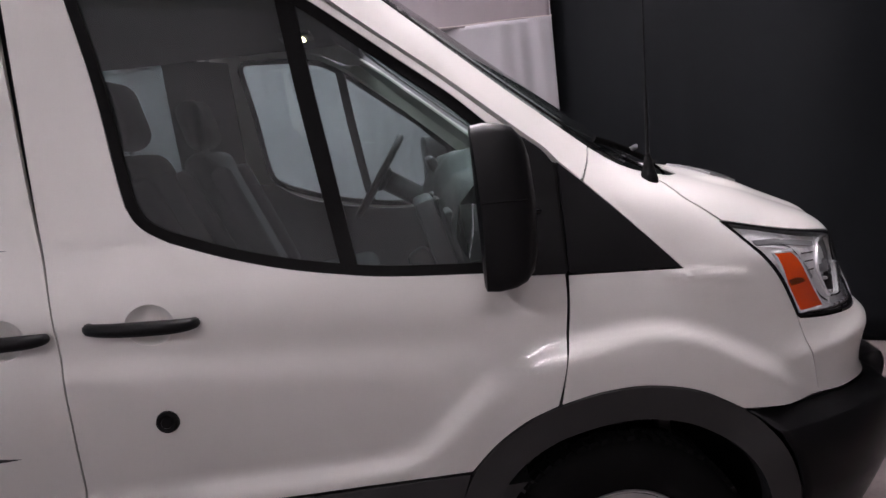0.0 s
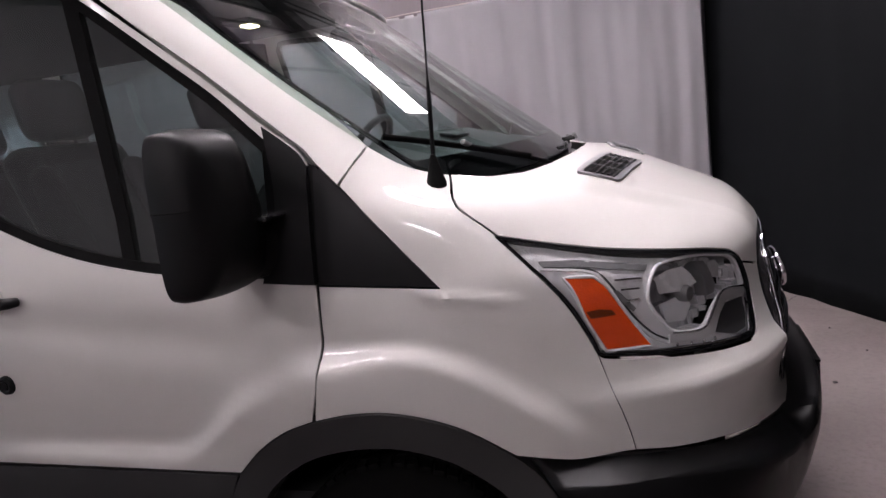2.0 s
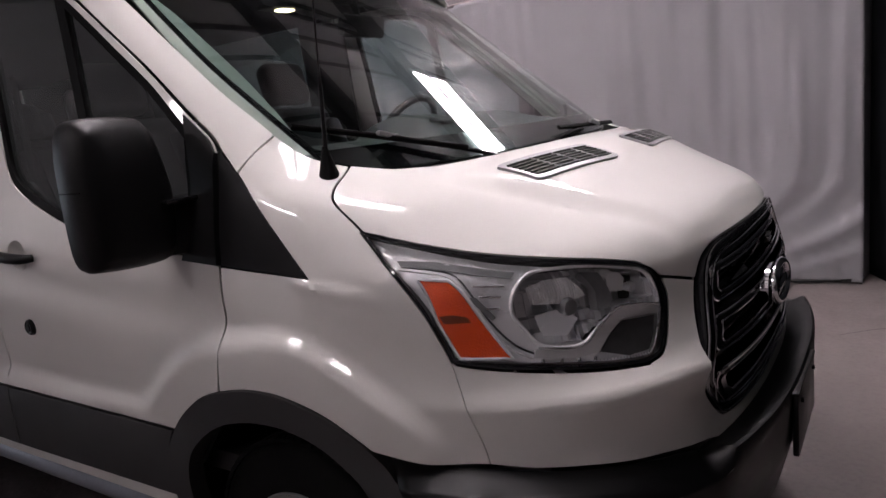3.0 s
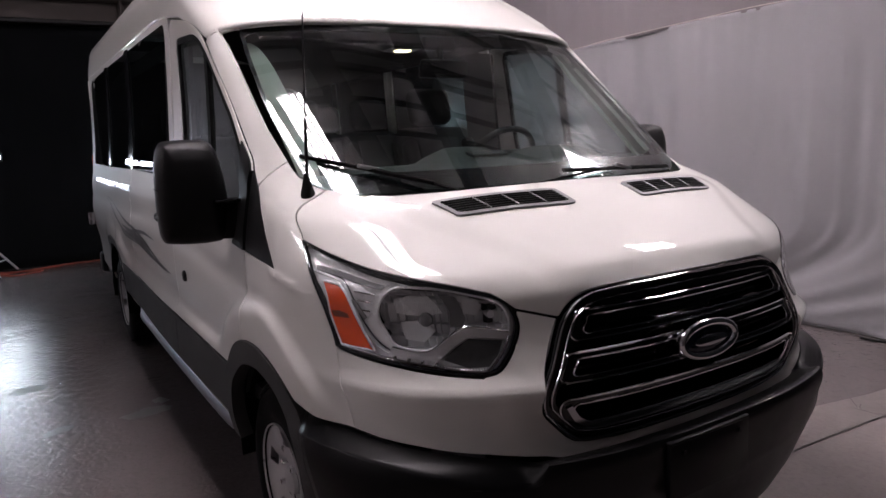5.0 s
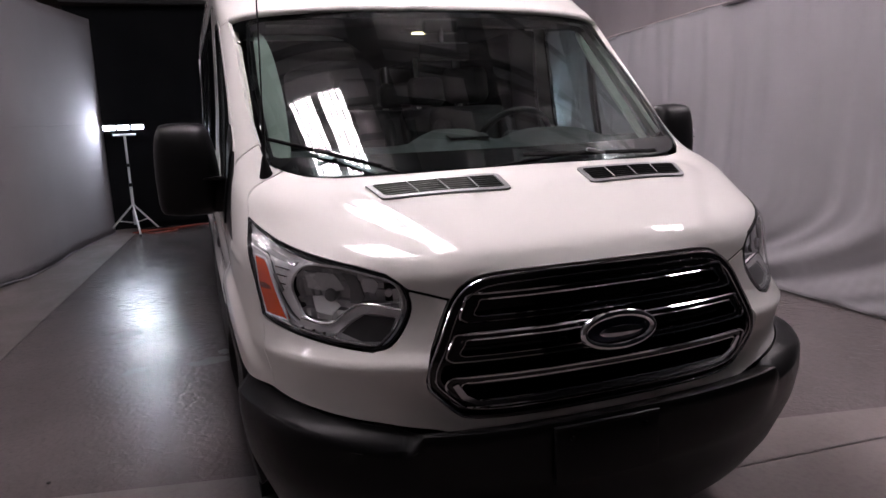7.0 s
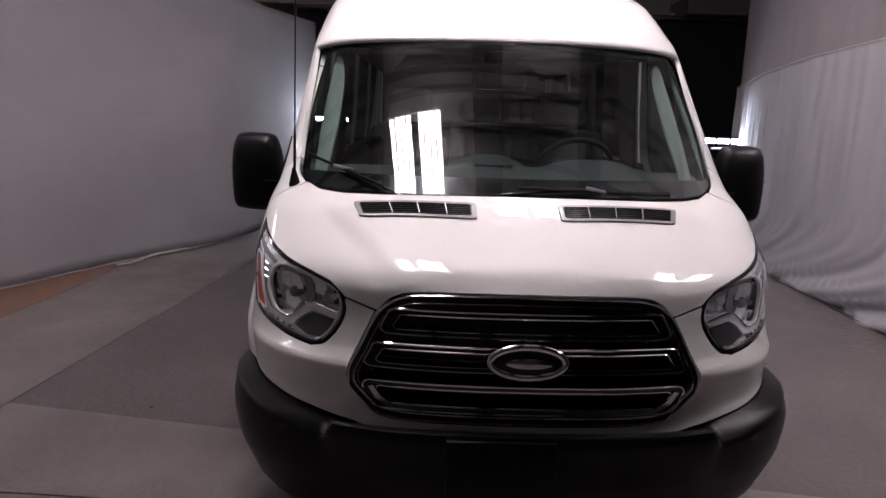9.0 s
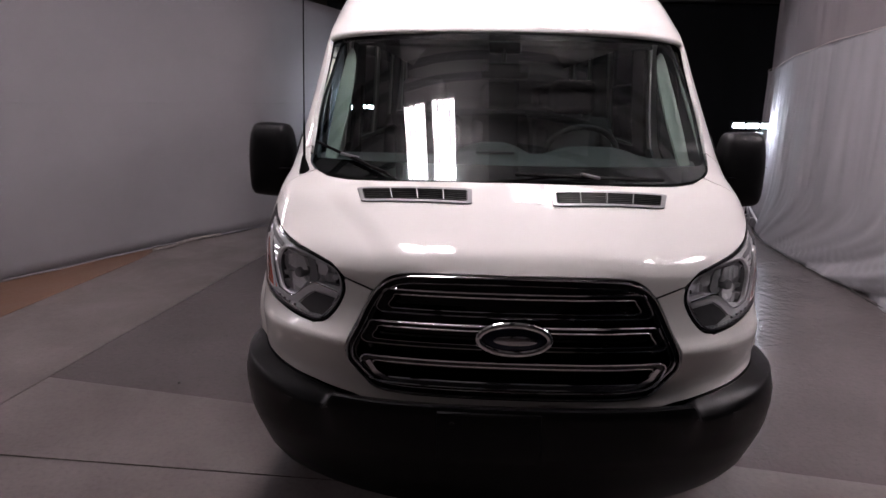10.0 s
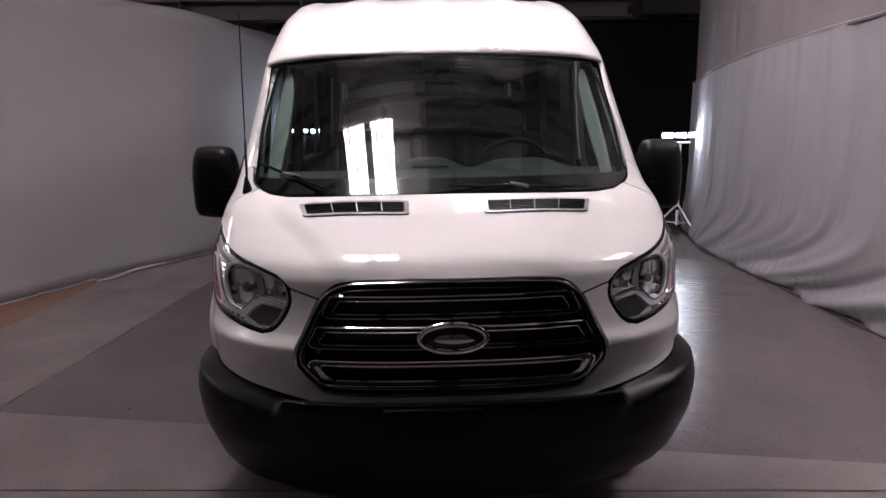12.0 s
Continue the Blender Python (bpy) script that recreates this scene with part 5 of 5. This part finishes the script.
    patch("reflector_panel", shape([(.704, 1.108), (.672, 1.108), (.660, 1.086), (.672, 1.058), (.704, 1.064)]), wrap, LAMP_CHROME, lamp, .02, .006, label="bright high beam panel", lift=-.026)
    patch("reflector_panel", shape([(.846, 1.040), (.800, 1.046), (.772, 1.020), (.800, .990), (.842, .996)]), wrap, LAMP_GREY, lamp, .02, .006, label="pale low beam panel", lift=-.042)
    facing = Matrix.Rotation(radians(s * 30), 4, "Z")
    cap = lathe("bulb_shield", [(0, .012), (.016, .010), (.020, .002), (.019, -.03), (.010, -.055)], VENT_GREY, lamp, "X", 20, label="grey bulb shield")
    cap.matrix_local = Matrix.Translation(at(.790, 1.050, -.030)) @ facing
    bm = bmesh.new()
    rod(bm, (-.02, 0, 0), (.012, 0, 0), .011)
    bulb = part("bulb", bm, LAMP_GREY, lamp, "grey high beam bulb")
    bulb.matrix_local = Matrix.Translation(at(.640, 1.060, -.045)) @ Matrix.Rotation(radians(s * 16), 4, "Z")
    patch("reflector_divider", shape([(.752, 1.124), (.716, 1.116), (.700, 1.050), (.712, 1.030), (.738, 1.030), (.735, 1.070)]), wrap, VENT_GREY, lamp, .016, .03, label="dark web between the reflectors", lift=-.022)
    # bright hook under the reflectors and the dark block inside it
    hook = shape([(.862, .978), (.812, .969), (.785, .975), (.745, 1.006), (.700, 1.031), (.606, 1.014), (.605, .997), (.622, .998), (.700, 1.006), (.735, .985), (.770, .952), (.815, .948), (.868, .962)])
    patch("chrome_hook", hook, wrap, LAMP_CHROME, lamp, .012, .012, label="bright chrome hook strip", lift=-.006)
    tube("hook_edge", [at(y, z, -.004) for y, z in spline([Vector(p) for p in ((.858, .981), (.812, .970), (.782, .976), (.745, 1.007), (.700, 1.032), (.606, 1.015))], 5)], .0028, CHROME, lamp, False, 6, "bright edge of the hook")
    block = shape([(.764, .951), (.733, .980), (.700, 1.001), (.622, .993), (.640, .958), (.668, .932), (.715, .931)])
    patch("turn_lens", block, wrap, LAMP_DARK, lamp, .012, .02, label="dark ribbed turn lamp lens", lift=-.009)
    for i in range(26):
        y = .668 + .0062 * i
        z = .9255 + .0125 * step_up(y, .68, .83)
        tube("lens_rib", [at(y, z - .0035, -.005), at(y, z + .0035, -.005)], .0014, CHROME, lamp, False, 5)
    amber = flank_shape([(.500, 1.141), (.556, 1.133), (.574, 1.116), (.662, .968), (.572, .977), (.536, 1.054)])
    patch("amber_reflector", amber, wrap, AMBER, lamp, .012, .012, label="orange side reflector", lift=-.004)
    patch("reflector_shade", flank_shape([(.536, 1.064), (.562, 1.066), (.588, 1.060), (.596, 1.048), (.545, 1.048)]), wrap, AMBER_DARK, lamp, .012, .002, label="dark patch in the orange lens", lift=-.003)
    tube("amber_edge", [wrap(p[0], p[1], -.006) for p in resample(inset(amber, -.005), .02)], .004, LAMP_GREY, lamp, True, 6, "satin frame of the reflector")
    tube("lower_trim", [at(y, z, -.006) for y, z in spline([Vector(p) for p in ((.936, .967), (.873, .951), (.778, .932), (.70, .921), (.668, .926), (.628, .965), (.604, 1.005))], 6)], .0042, CHROME, lamp, False, 8, "chrome lower trim")
    for i in range(4):
        y = .858 - .026 * i
        p = at(y, .954 - .004 * i, -.004)
        part("marker_dot", boxes(dict(size=(.006, .010, .008), at=p, bevel=.002)), CHROME, lamp)


build_headlight(-1)
build_headlight(1)


# hood vents
def build_vent(s):
    corners = [(.497, .600), (.605, .566), (.655, .148), (.541, .150)]

    def spot(u, v, lift=0.0):
        a, b, c, d = (Vector(q) for q in corners)
        p = a.lerp(d, u).lerp(b.lerp(c, u), v)
        return on_top(p[0], s * p[1], lift)
    outer = rounded(1.0, 1.0, .10, 5, .5, .5)
    inner = [Vector((.5 + (p[0] - .5) * .925, .5 + (p[1] - .5) * .74)) for p in outer]

    def rim_patch(name, o, h, mat, parent, lift, thick, label):
        return patch(name, o, spot, mat, parent, .06, thick, h, label, lift, (0, 0, .3))
    vent = rim_patch("hood_vent", outer, [inner], VENT_GREY, van, .007, .012, "grey framed hood vent with slats")
    rim_patch("vent_floor", inner, [], PLASTIC, vent, .0008, 0, "black vent floor")
    for i in range(6):
        v = .18 + .64 * i / 5
        bar = [spot(.05 + .90 * k / 24, v, .0065) for k in range(25)]
        tube("vent_slat", bar, .0032, PLASTIC, vent, False, 6)
    for u in (.29, .52, .75):
        tube("vent_rib", [spot(u, .14 + .72 * k / 6, .008) for k in range(7)], .0025, VENT_GREY, vent, False, 6)


build_vent(-1)
build_vent(1)


# wipers and aerial
def build_wiper(a, b, park):
    pa, pb = (Vector(wrap(ang(y, z), z, .018)) for y, z in (a, b))
    wiper = tube("wiper_arm", spline([Vector(wrap(ang(park[0], park[1]), park[1], -.045)), Vector(wrap(ang(park[0], park[1]), park[1], -.010)), (pa + pb) / 2 + Vector((-.004, 0, .002))], 6), .0055, GLOSS_BLACK, van, sides=8, label="black wiper arm")
    path = []
    for i in range(17):
        y, z = a[0] + (b[0] - a[0]) * i / 16, a[1] + (b[1] - a[1]) * i / 16
        path.append(wrap(ang(y, z), z, .010))
    tube("wiper_blade", path, .0055, RUBBER, wiper, sides=8, label="black rubber wiper blade", flat=1.6)
    mid = Vector(path[8])
    part("blade_clip", boxes(dict(size=(.014, .08, .012), at=mid + Vector((.006, 0, .006)), turn=Matrix.Rotation(radians(-12 if a[0] < b[0] else 4), 4, "X"), bevel=.004)), VENT_GREY, wiper, "grey blade clip")


build_wiper((-.838, 1.472), (-.50, 1.368), (-.41, 1.348))
build_wiper((.02, 1.380), (.62, 1.362), (-.24, 1.350))

aerial = lathe("aerial_foot", [(.0, .066), (.006, .064), (.010, .05), (.020, .012), (.0235, .0), (.0235, -.02)], RUBBER, van, "Z", 20, label="black rubber aerial foot")
AB = Vector((.215, -.872, 1.362))
aerial.matrix_local = Matrix.Translation(AB) @ Matrix.Rotation(radians(3), 4, "X")
mast = tube("aerial_mast", [AB + Vector((.002 * i, .0012 * i, .06 + .044 * i)) for i in range(17)], [.0055 if i < 4 else .0026 for i in range(17)], PLASTIC, van, sides=8, label="thin black aerial mast")


# door mirrors
def build_mirror(s):
    outline = [Vector(p) for p in ((-.115, -.150), (-.125, -.06), (-.122, .08), (-.105, .155), (-.07, .172), (.02, .172), (.062, .160), (.085, .11), (.103, .0), (.103, -.10), (.085, -.16), (.03, -.172), (-.07, -.168))]
    ring = spline([Vector((p[0], p[1], 0)) for p in outline], 5, True)
    verts, faces = [], []
    stages = ((-.062, .93), (-.058, .985), (-.03, 1.0), (.005, .975), (.028, .92), (.046, .80), (.056, .58), (.060, .28))
    n = len(ring)
    for x, k in stages:
        for p in ring:
            verts.append(Vector((x - .02 * k * abs(p[1]) * 2, p[0] * k - s * 0, p[1] * k)))
    for i in range(len(stages) - 1):
        for j in range(n):
            a = i * n
            faces.append((a + j, a + (j + 1) % n, a + n + (j + 1) % n, a + n + j))
    faces += [tuple(range(n))[::-1], tuple(range((len(stages) - 1) * n, len(stages) * n))]
    if s > 0:
        verts = [Vector((v.x, -v.y, v.z)) for v in verts]
        faces = [f[::-1] for f in faces]
    ob = link("door_mirror", verts, faces, PLASTIC, van, "large black door mirror housing")
    ob.matrix_local = Matrix.Translation((-.200, s * 1.120, 1.366)) @ Matrix.Rotation(radians(s * 6), 4, "Z") @ Matrix.Diagonal((1, 1.03, 1.05, 1))
    link("mirror_glass", [Vector((-.0665, -s * p[0] * .86 if s < 0 else -p[0] * .86, p[1] * .86)) for p in ring], [tuple(range(n))[::-1]], CHROME, ob, "mirror glass")
    y_out = -.124 if s < 0 else .124
    tube("split_line", [Vector((-.06 + .008 * i, (y_out * (1.003 if i < 8 else 1.0)) * (1 - .0035 * max(0, i - 8) ** 2), .018)) for i in range(13)], .0018, RUBBER, ob, False, 6, "housing split line")
    link("mirror_arm", *arm_mesh(s), PLASTIC, van, "black mirror arm")
    part("arm_plate", boxes(dict(size=(.10, .125, .012), at=(-.165, s * 1.015, 1.336), bevel=.004)), GLOSS_BLACK, van, "glossy flat top of the mirror arm")


def arm_mesh(s):
    """A tapering arm from the door to the mirror, joined as one skin."""
    stations = ((-.955, .080, .088), (-.98, .060, .084), (-1.005, .050, .082), (-1.06, .040, .080))
    verts, faces = [], []
    for y, w, h in stations:
        for a in range(12):
            t = 2 * math.pi * a / 12
            c, q = math.cos(t), math.sin(t)
            f = max(abs(c), abs(q)) ** -.5
            verts.append(Vector((-.165 - .03 * (-.955 - y) / .085 + w * c * f * .8, s * -y, 1.262 + h * q * f * .8)))
    for i in range(len(stations) - 1):
        for j in range(12):
            a = i * 12
            faces.append((a + j, a + (j + 1) % 12, a + 12 + (j + 1) % 12, a + 12 + j))
    faces += [tuple(range(12)), tuple(range(36, 48))]
    return verts, faces


build_mirror(-1)
build_mirror(1)


# wheels
def build_wheel(x, s):
    hub = lathe("wheel", [(.205, .10), (.232, .115), (.262, .118), (.30, .112), (.325, .100), (.338, .085), (.343, .06), (.345, 0), (.343, -.06), (.335, -.09), (.30, -.108), (.2, -.1)], RUBBER, van, "Y", 56, label="black tyre on silver steel wheel")
    # tread blocks
    bm = bmesh.new()
    for i in range(64):
        a = 2 * math.pi * i / 64
        for y, tilt in ((-.072, .3), (-.028, -.25), (.028, .25), (.072, -.3)):
            m = Matrix.Rotation(-a, 4, "Y") @ Matrix.Translation((.346, y, 0)) @ Matrix.Rotation(tilt, 4, "X")
            bmesh.ops.create_cube(bm, size=1, matrix=m @ Matrix.Diagonal((.012, .034, .024, 1)))
    part("tread", bm, RUBBER, hub, "worn block tread", 0)
    rim = lathe("rim", [(.206, .108), (.212, .112), (.213, .100), (.198, .088), (.188, .055), (.185, .0), (.18, -.08)], SILVER, hub, "Y", 48, label="silver wheel rim")
    verts, faces = [], []
    rings, seg = 14, 70
    for i in range(rings + 1):
        r = .052 + (.200 - .052) * i / rings
        for j in range(seg):
            a = 2 * math.pi * j / seg
            spoke = .5 + .5 * math.cos(5 * a)
            mid = math.sin(math.pi * i / rings)
            y = .070 + .030 * (i / rings) ** 1.5 + .012 * spoke * mid
            verts.append(Vector((r * math.cos(a), y, r * math.sin(a))))
    for i in range(rings):
        for j in range(seg):
            a0 = 2 * math.pi * (j + .5) / seg
            if 7 <= i <= 11 and math.cos(5 * a0) < -.62:
                continue
            a = i * seg
            faces.append((a + j, a + (j + 1) % seg, a + seg + (j + 1) % seg, a + seg + j))
    link("wheel_cover", verts, faces, SILVER, hub, "silver five hole wheel cover")
    lathe("hub_cap", [(.0, .092), (.03, .091), (.046, .086), (.053, .072)], SILVER, hub, "Y", 30, label="silver hub cap")
    lathe("brake_drum", [(.0, .02), (.17, .02), (.175, -.03)], STEEL, hub, "Y", 24, label="dark brake drum")
    for i in range(5):
        a = 2 * math.pi * i / 5
        bm = bmesh.new()
        rod(bm, (.075 * math.cos(a), .074, .075 * math.sin(a)), (.075 * math.cos(a), .094, .075 * math.sin(a)), .010, sides=6)
        part("wheel_nut", bm, CHROME, hub)
    hub.matrix_local = Matrix.Translation((x, s * .865, .352)) @ Matrix.Diagonal((1, s, 1, 1)) @ Matrix.Rotation(radians(17 if x > -1 else 50), 4, "Y")
    return hub


for s in (-1, 1):
    for x in (AXLE_F, AXLE_R):
        build_wheel(x, s)
        verts, faces = [], []
        for i in range(21):
            a = math.pi * (1.1 * i / 20 - .05)
            for y in (.60, 1.0):
                verts.append(Vector((x + .415 * math.cos(a), s * y, .38 + .445 * math.sin(a))))
        for i in range(20):
            faces.append((2 * i, 2 * i + 1, 2 * i + 3, 2 * i + 2))
        link("wheel_liner", verts, faces, RUBBER, van, "black wheel arch liner")
        link("wheel_liner", [verts[2 * i] for i in range(21)], [tuple(range(21))], RUBBER, van, "black inner wheel arch wall")

# underbody, bulkheads and rear
part("underbody", boxes(dict(size=(3.2, 1.2, .12), at=(-1.9, 0, .42)), dict(size=(1.0, 1.9, .06), at=(-4.5, 0, .46))), STEEL, van, "dark underbody", 0)
part("cabin_floor", boxes(dict(size=(5.0, 1.88, .06), at=(-2.35, 0, .58))), DASH_DARK, van, "dark cabin floor", 0)
part("firewall", boxes(dict(size=(.03, 1.7, .70), at=(.22, 0, .95))), DASH_DARK, van, "dark bulkhead behind the engine", 0)
part("radiator", boxes(dict(size=(.03, 1.25, .75), at=(.80, 0, .70))), STEEL, van, "dark radiator behind the grille", 0)
part("rear_door", boxes(dict(size=(.05, 1.88, 1.65), at=(-4.87, 0, 1.34), bevel=.02), dict(size=(.05, 1.72, .3), at=(-4.86, 0, 2.28), bevel=.02)), PAINT, van, "white rear doors")
part("rear_lining", boxes(dict(size=(.03, 1.80, 1.75), at=(-4.80, 0, 1.45), bevel=.01)), DASH_DARK, van, "dark lining of the rear doors")
for s in (-1, 1):
    patch("side_lining", [Vector(p) for p in ((-1.36, .60), (-4.78, .60), (-4.78, 1.385), (-1.36, 1.385))], on_flank(s), DASH_DARK, van, .12, .01, label="dark side panel lining", lift=-.06)
part("rear_bumper", boxes(dict(size=(.16, 2.0, .20), at=(-4.93, 0, .50), bevel=.04)), PLASTIC, van, "black rear step bumper")
part("tail_lamp", boxes(dict(size=(.06, .09, .6), at=(-4.89, -.93, 1.2), bevel=.02)), AMBER, van, "red tail lamp")
part("hitch_mirror", boxes(dict(size=(.10, .05, .12), at=(-4.9, -1.04, .92), bevel=.015)), CHROME, van, "bright rear corner trim")


# ---- cabin ----
def lining():
    verts, faces = [], []
    n, rows = 20, 30
    for i in range(rows + 1):
        x = -.62 - 4.15 * i / rows
        for j in range(n + 1):
            t = -1 + 2 * j / n
            z = 2.02 + .36 * step_up(x, -.62, -1.25) * (1 - abs(t) ** 4) + .0
            verts.append(Vector((x, t * .83, z)))
    w = n + 1
    for i in range(rows):
        for j in range(n):
            a = i * w + j
            faces.append((a, a + 1, a + w + 1, a + w))
    link("headliner", verts, faces, LINING, van, "grey fabric headliner")


lining()
for s in (-1, 1):
    face = [Vector((s * ang(y, z), z)) for y, z in ((.862, 1.44), (.872, 1.66), (.862, 1.84), (.842, 1.97), (.80, 1.975), (.775, 1.88), (.770, 1.70), (.785, 1.55), (.805, 1.45))]
    patch("pillar_trim", spline(face, 4, True), wrap, TRIM_BEIGE, van, .03, .01, label="pale pillar trim inside the windshield", lift=-.085)
    trim = loop([(.02, 1.43), (-.14, 1.575), (-.30, 1.715), (-.55, 1.925)], [(-.55, 1.925), (-.63, 1.935)], [(-.63, 1.935), (-.33, 1.665), (-.12, 1.475), (-.06, 1.40)], [(-.06, 1.40), (.02, 1.43)])
    patch("pillar_trim", trim, on_flank(s), TRIM_BEIGE, van, .03, .02, label="pale pillar trim inside the glass", lift=-.045)
    patch("pillar_trim", [Vector(p) for p in ((-1.17, 2.0), (-1.16, 1.4), (-1.13, 1.0), (-1.50, 1.0), (-1.47, 1.4), (-1.48, 2.05))], on_flank(s), LINING, van, .06, .02, label="grey door post trim", lift=-.06)
part("visor_strip", boxes(dict(size=(.16, 1.5, .02), at=(-.58, 0, 1.990), turn=Matrix.Rotation(radians(38), 4, "Y"), bevel=.008)), LINING, van, "grey sun visor strip")
part("dome_lamp", boxes(dict(size=(.12, .16, .015), at=(-.735, .012, 1.950), bevel=.005)), DASH_GREY, van, "grey dome lamp housing")
part("dome_bulb", boxes(dict(size=(.045, .07, .008), at=(-.725, .015, 1.938), bevel=.002)), DOME_GLOW, van, "lit warm dome lamp")
bm = boxes(dict(size=(.035, .24, .080), at=(-.335, -.002, 1.815), turn=Matrix.Rotation(radians(12), 4, "Y"), bevel=.016))
rod(bm, (-.34, -.01, 1.82), (-.36, -.01, 1.93), .014)
box(bm, (.05, .16, .06), (-.37, -.005, 1.925), bevel=.015)
part("rear_view_mirror", bm, PLASTIC, van, "black rear view mirror")


def dashboard():
    verts, faces = [], []
    prof = [(.34, 1.335), (.26, 1.362), (.16, 1.388), (.06, 1.404), (-.06, 1.415), (-.16, 1.418), (-.24, 1.400), (-.285, 1.35), (-.30, 1.27), (-.28, 1.18), (-.22, 1.10), (-.18, .98), (-.10, .80)]
    n = 28
    for x, z in prof:
        for j in range(n + 1):
            wide = min(.86, half_width(x + .02, z + .02) - .07) if z > 1.25 else .86
            y = -wide + 2 * wide * j / n
            hood_lift = (.050 * math.exp(-((y - .41) / .20) ** 4) + .062 * math.exp(-((y + .06) / .15) ** 4)) * step_up(x, .16, -.03) * step_up(z, 1.15, 1.32)
            verts.append(Vector((x - .03 * math.exp(-((y - .40) / .25) ** 4) * step_up(z, 1.35, 1.3), y, z + hood_lift)))
    w = n + 1
    for i in range(len(prof) - 1):
        for j in range(n):
            a = i * w + j
            faces.append((a, a + 1, a + w + 1, a + w))
    dash = link("dashboard", verts, faces, DASH_GREY, van, "grey moulded dashboard", 60)
    part("dash_tray", boxes(dict(size=(.06, .17, .012), at=(.035, -.05, 1.452), turn=Matrix.Rotation(radians(14), 4, "Y"), bevel=.005)), DASH_DARK, dash, "dark tray on the dashboard")
    part("centre_stack", boxes(dict(size=(.08, .30, .40), at=(-.30, .02, 1.12), turn=Matrix.Rotation(radians(-14), 4, "Y"), bevel=.02)), DASH_DARK, dash, "dark centre console")
    part("instrument_panel", boxes(dict(size=(.04, .30, .12), at=(-.265, .41, 1.40), turn=Matrix.Rotation(radians(-20), 4, "Y"), bevel=.02)), DASH_DARK, dash, "dark instrument panel")
    for y in (-.62, -.14, .14, .70):
        part("air_vent", boxes(dict(size=(.03, .14, .075), at=(-.292, y, 1.285), turn=Matrix.Rotation(radians(-12), 4, "Y"), bevel=.012)), DASH_DARK, dash, "dark air vent")
    wheel_m = Matrix.Translation((-.505, .41, 1.394)) @ Matrix.Rotation(radians(35), 4, "Y")
    rim = [wheel_m @ Vector((0, .19 * math.cos(a * math.pi / 20), .19 * math.sin(a * math.pi / 20))) for a in range(40)]
    wheel = tube("steering_wheel", rim, .015, DASH_DARK, van, True, 10, "dark steering wheel")
    bm = boxes(dict(size=(.05, .14, .11), at=(.015, 0, 0), bevel=.02), dict(size=(.02, .36, .03), at=(.01, 0, 0), bevel=.006), dict(size=(.02, .03, .18), at=(.01, 0, -.09), bevel=.006))
    ob = part("wheel_hub", bm, DASH_DARK, wheel, "dark wheel hub and spokes")
    ob.matrix_local = wheel_m
    bm = bmesh.new()
    rod(bm, (-.49, .41, 1.384), (-.24, .41, 1.22), .045)
    part("steering_column", bm, DASH_DARK, van, "dark steering column")
    bm = boxes(dict(size=(.10, .09, .16), at=(-.36, .16, 1.02), turn=Matrix.Rotation(radians(-25), 4, "Y"), bevel=.03))
    part("gear_lever", bm, DASH_DARK, van, "dark gear lever")


dashboard()


def seat(x, y, wide=.50, base=.60):
    st = part("seat", boxes(dict(size=(.54, wide, .15), at=(x + .02, y, base + .34), turn=Matrix.Rotation(radians(-6), 4, "Y"), bevel=.05, segs=4)), SEAT_CLOTH, van, "dark grey cloth seat")
    lean = Matrix.Rotation(radians(-21), 4, "Y")
    mid = Vector((x - .27, y, base + .66))

    def on_back(dx, dy, dz):
        return mid + (lean @ Vector((dx, dy, dz)))
    part("backrest", boxes(dict(size=(.12, wide * .96, .68), at=mid, turn=lean, bevel=.055, segs=4)), SEAT_CLOTH, st, "dark cloth backrest")
    part("insert", boxes(dict(size=(.02, wide * .55, .52), at=on_back(.055, 0, 0), turn=lean, bevel=.009)), SEAT_LIGHT, st, "lighter grey cloth insert")
    for k in (-1, 1):
        part("bolster", boxes(dict(size=(.10, .085, .54), at=on_back(.055, k * wide * .39, -.02), turn=lean, bevel=.040, segs=4)), SEAT_CLOTH, st, "dark side bolster")
    part("headrest", boxes(dict(size=(.11, .27, .21), at=(x - .395, y, base + 1.10), turn=Matrix.Rotation(radians(-12), 4, "Y"), bevel=.052, segs=4)), SEAT_CLOTH, st, "dark cloth headrest")
    bm = bmesh.new()
    for k in (-.06, .06):
        rod(bm, (x - .385, y + k, base + .95), (x - .40, y + k, base + 1.06), .006, sides=8)
    part("headrest_post", bm, DARK_CHROME, st, "steel headrest posts")
    part("seat_base", boxes(dict(size=(.46, wide * .9, .30), at=(x, y, base + .14), bevel=.02)), DASH_DARK, st, "dark seat base")
    return st


seat(-.85, -.46)
seat(-.85, .46)
for row in (-1.85, -2.65, -3.45):
    for y in (-.55, .05, .55):
        seat(row, y, .44, .60)
tube("seat_belt", [(-1.18, -.84, 1.75), (-1.16, -.85, 1.45), (-1.12, -.86, 1.1), (-1.05, -.84, .85)], .012, DASH_DARK, van, sides=6, label="dark seat belt", flat=.3)
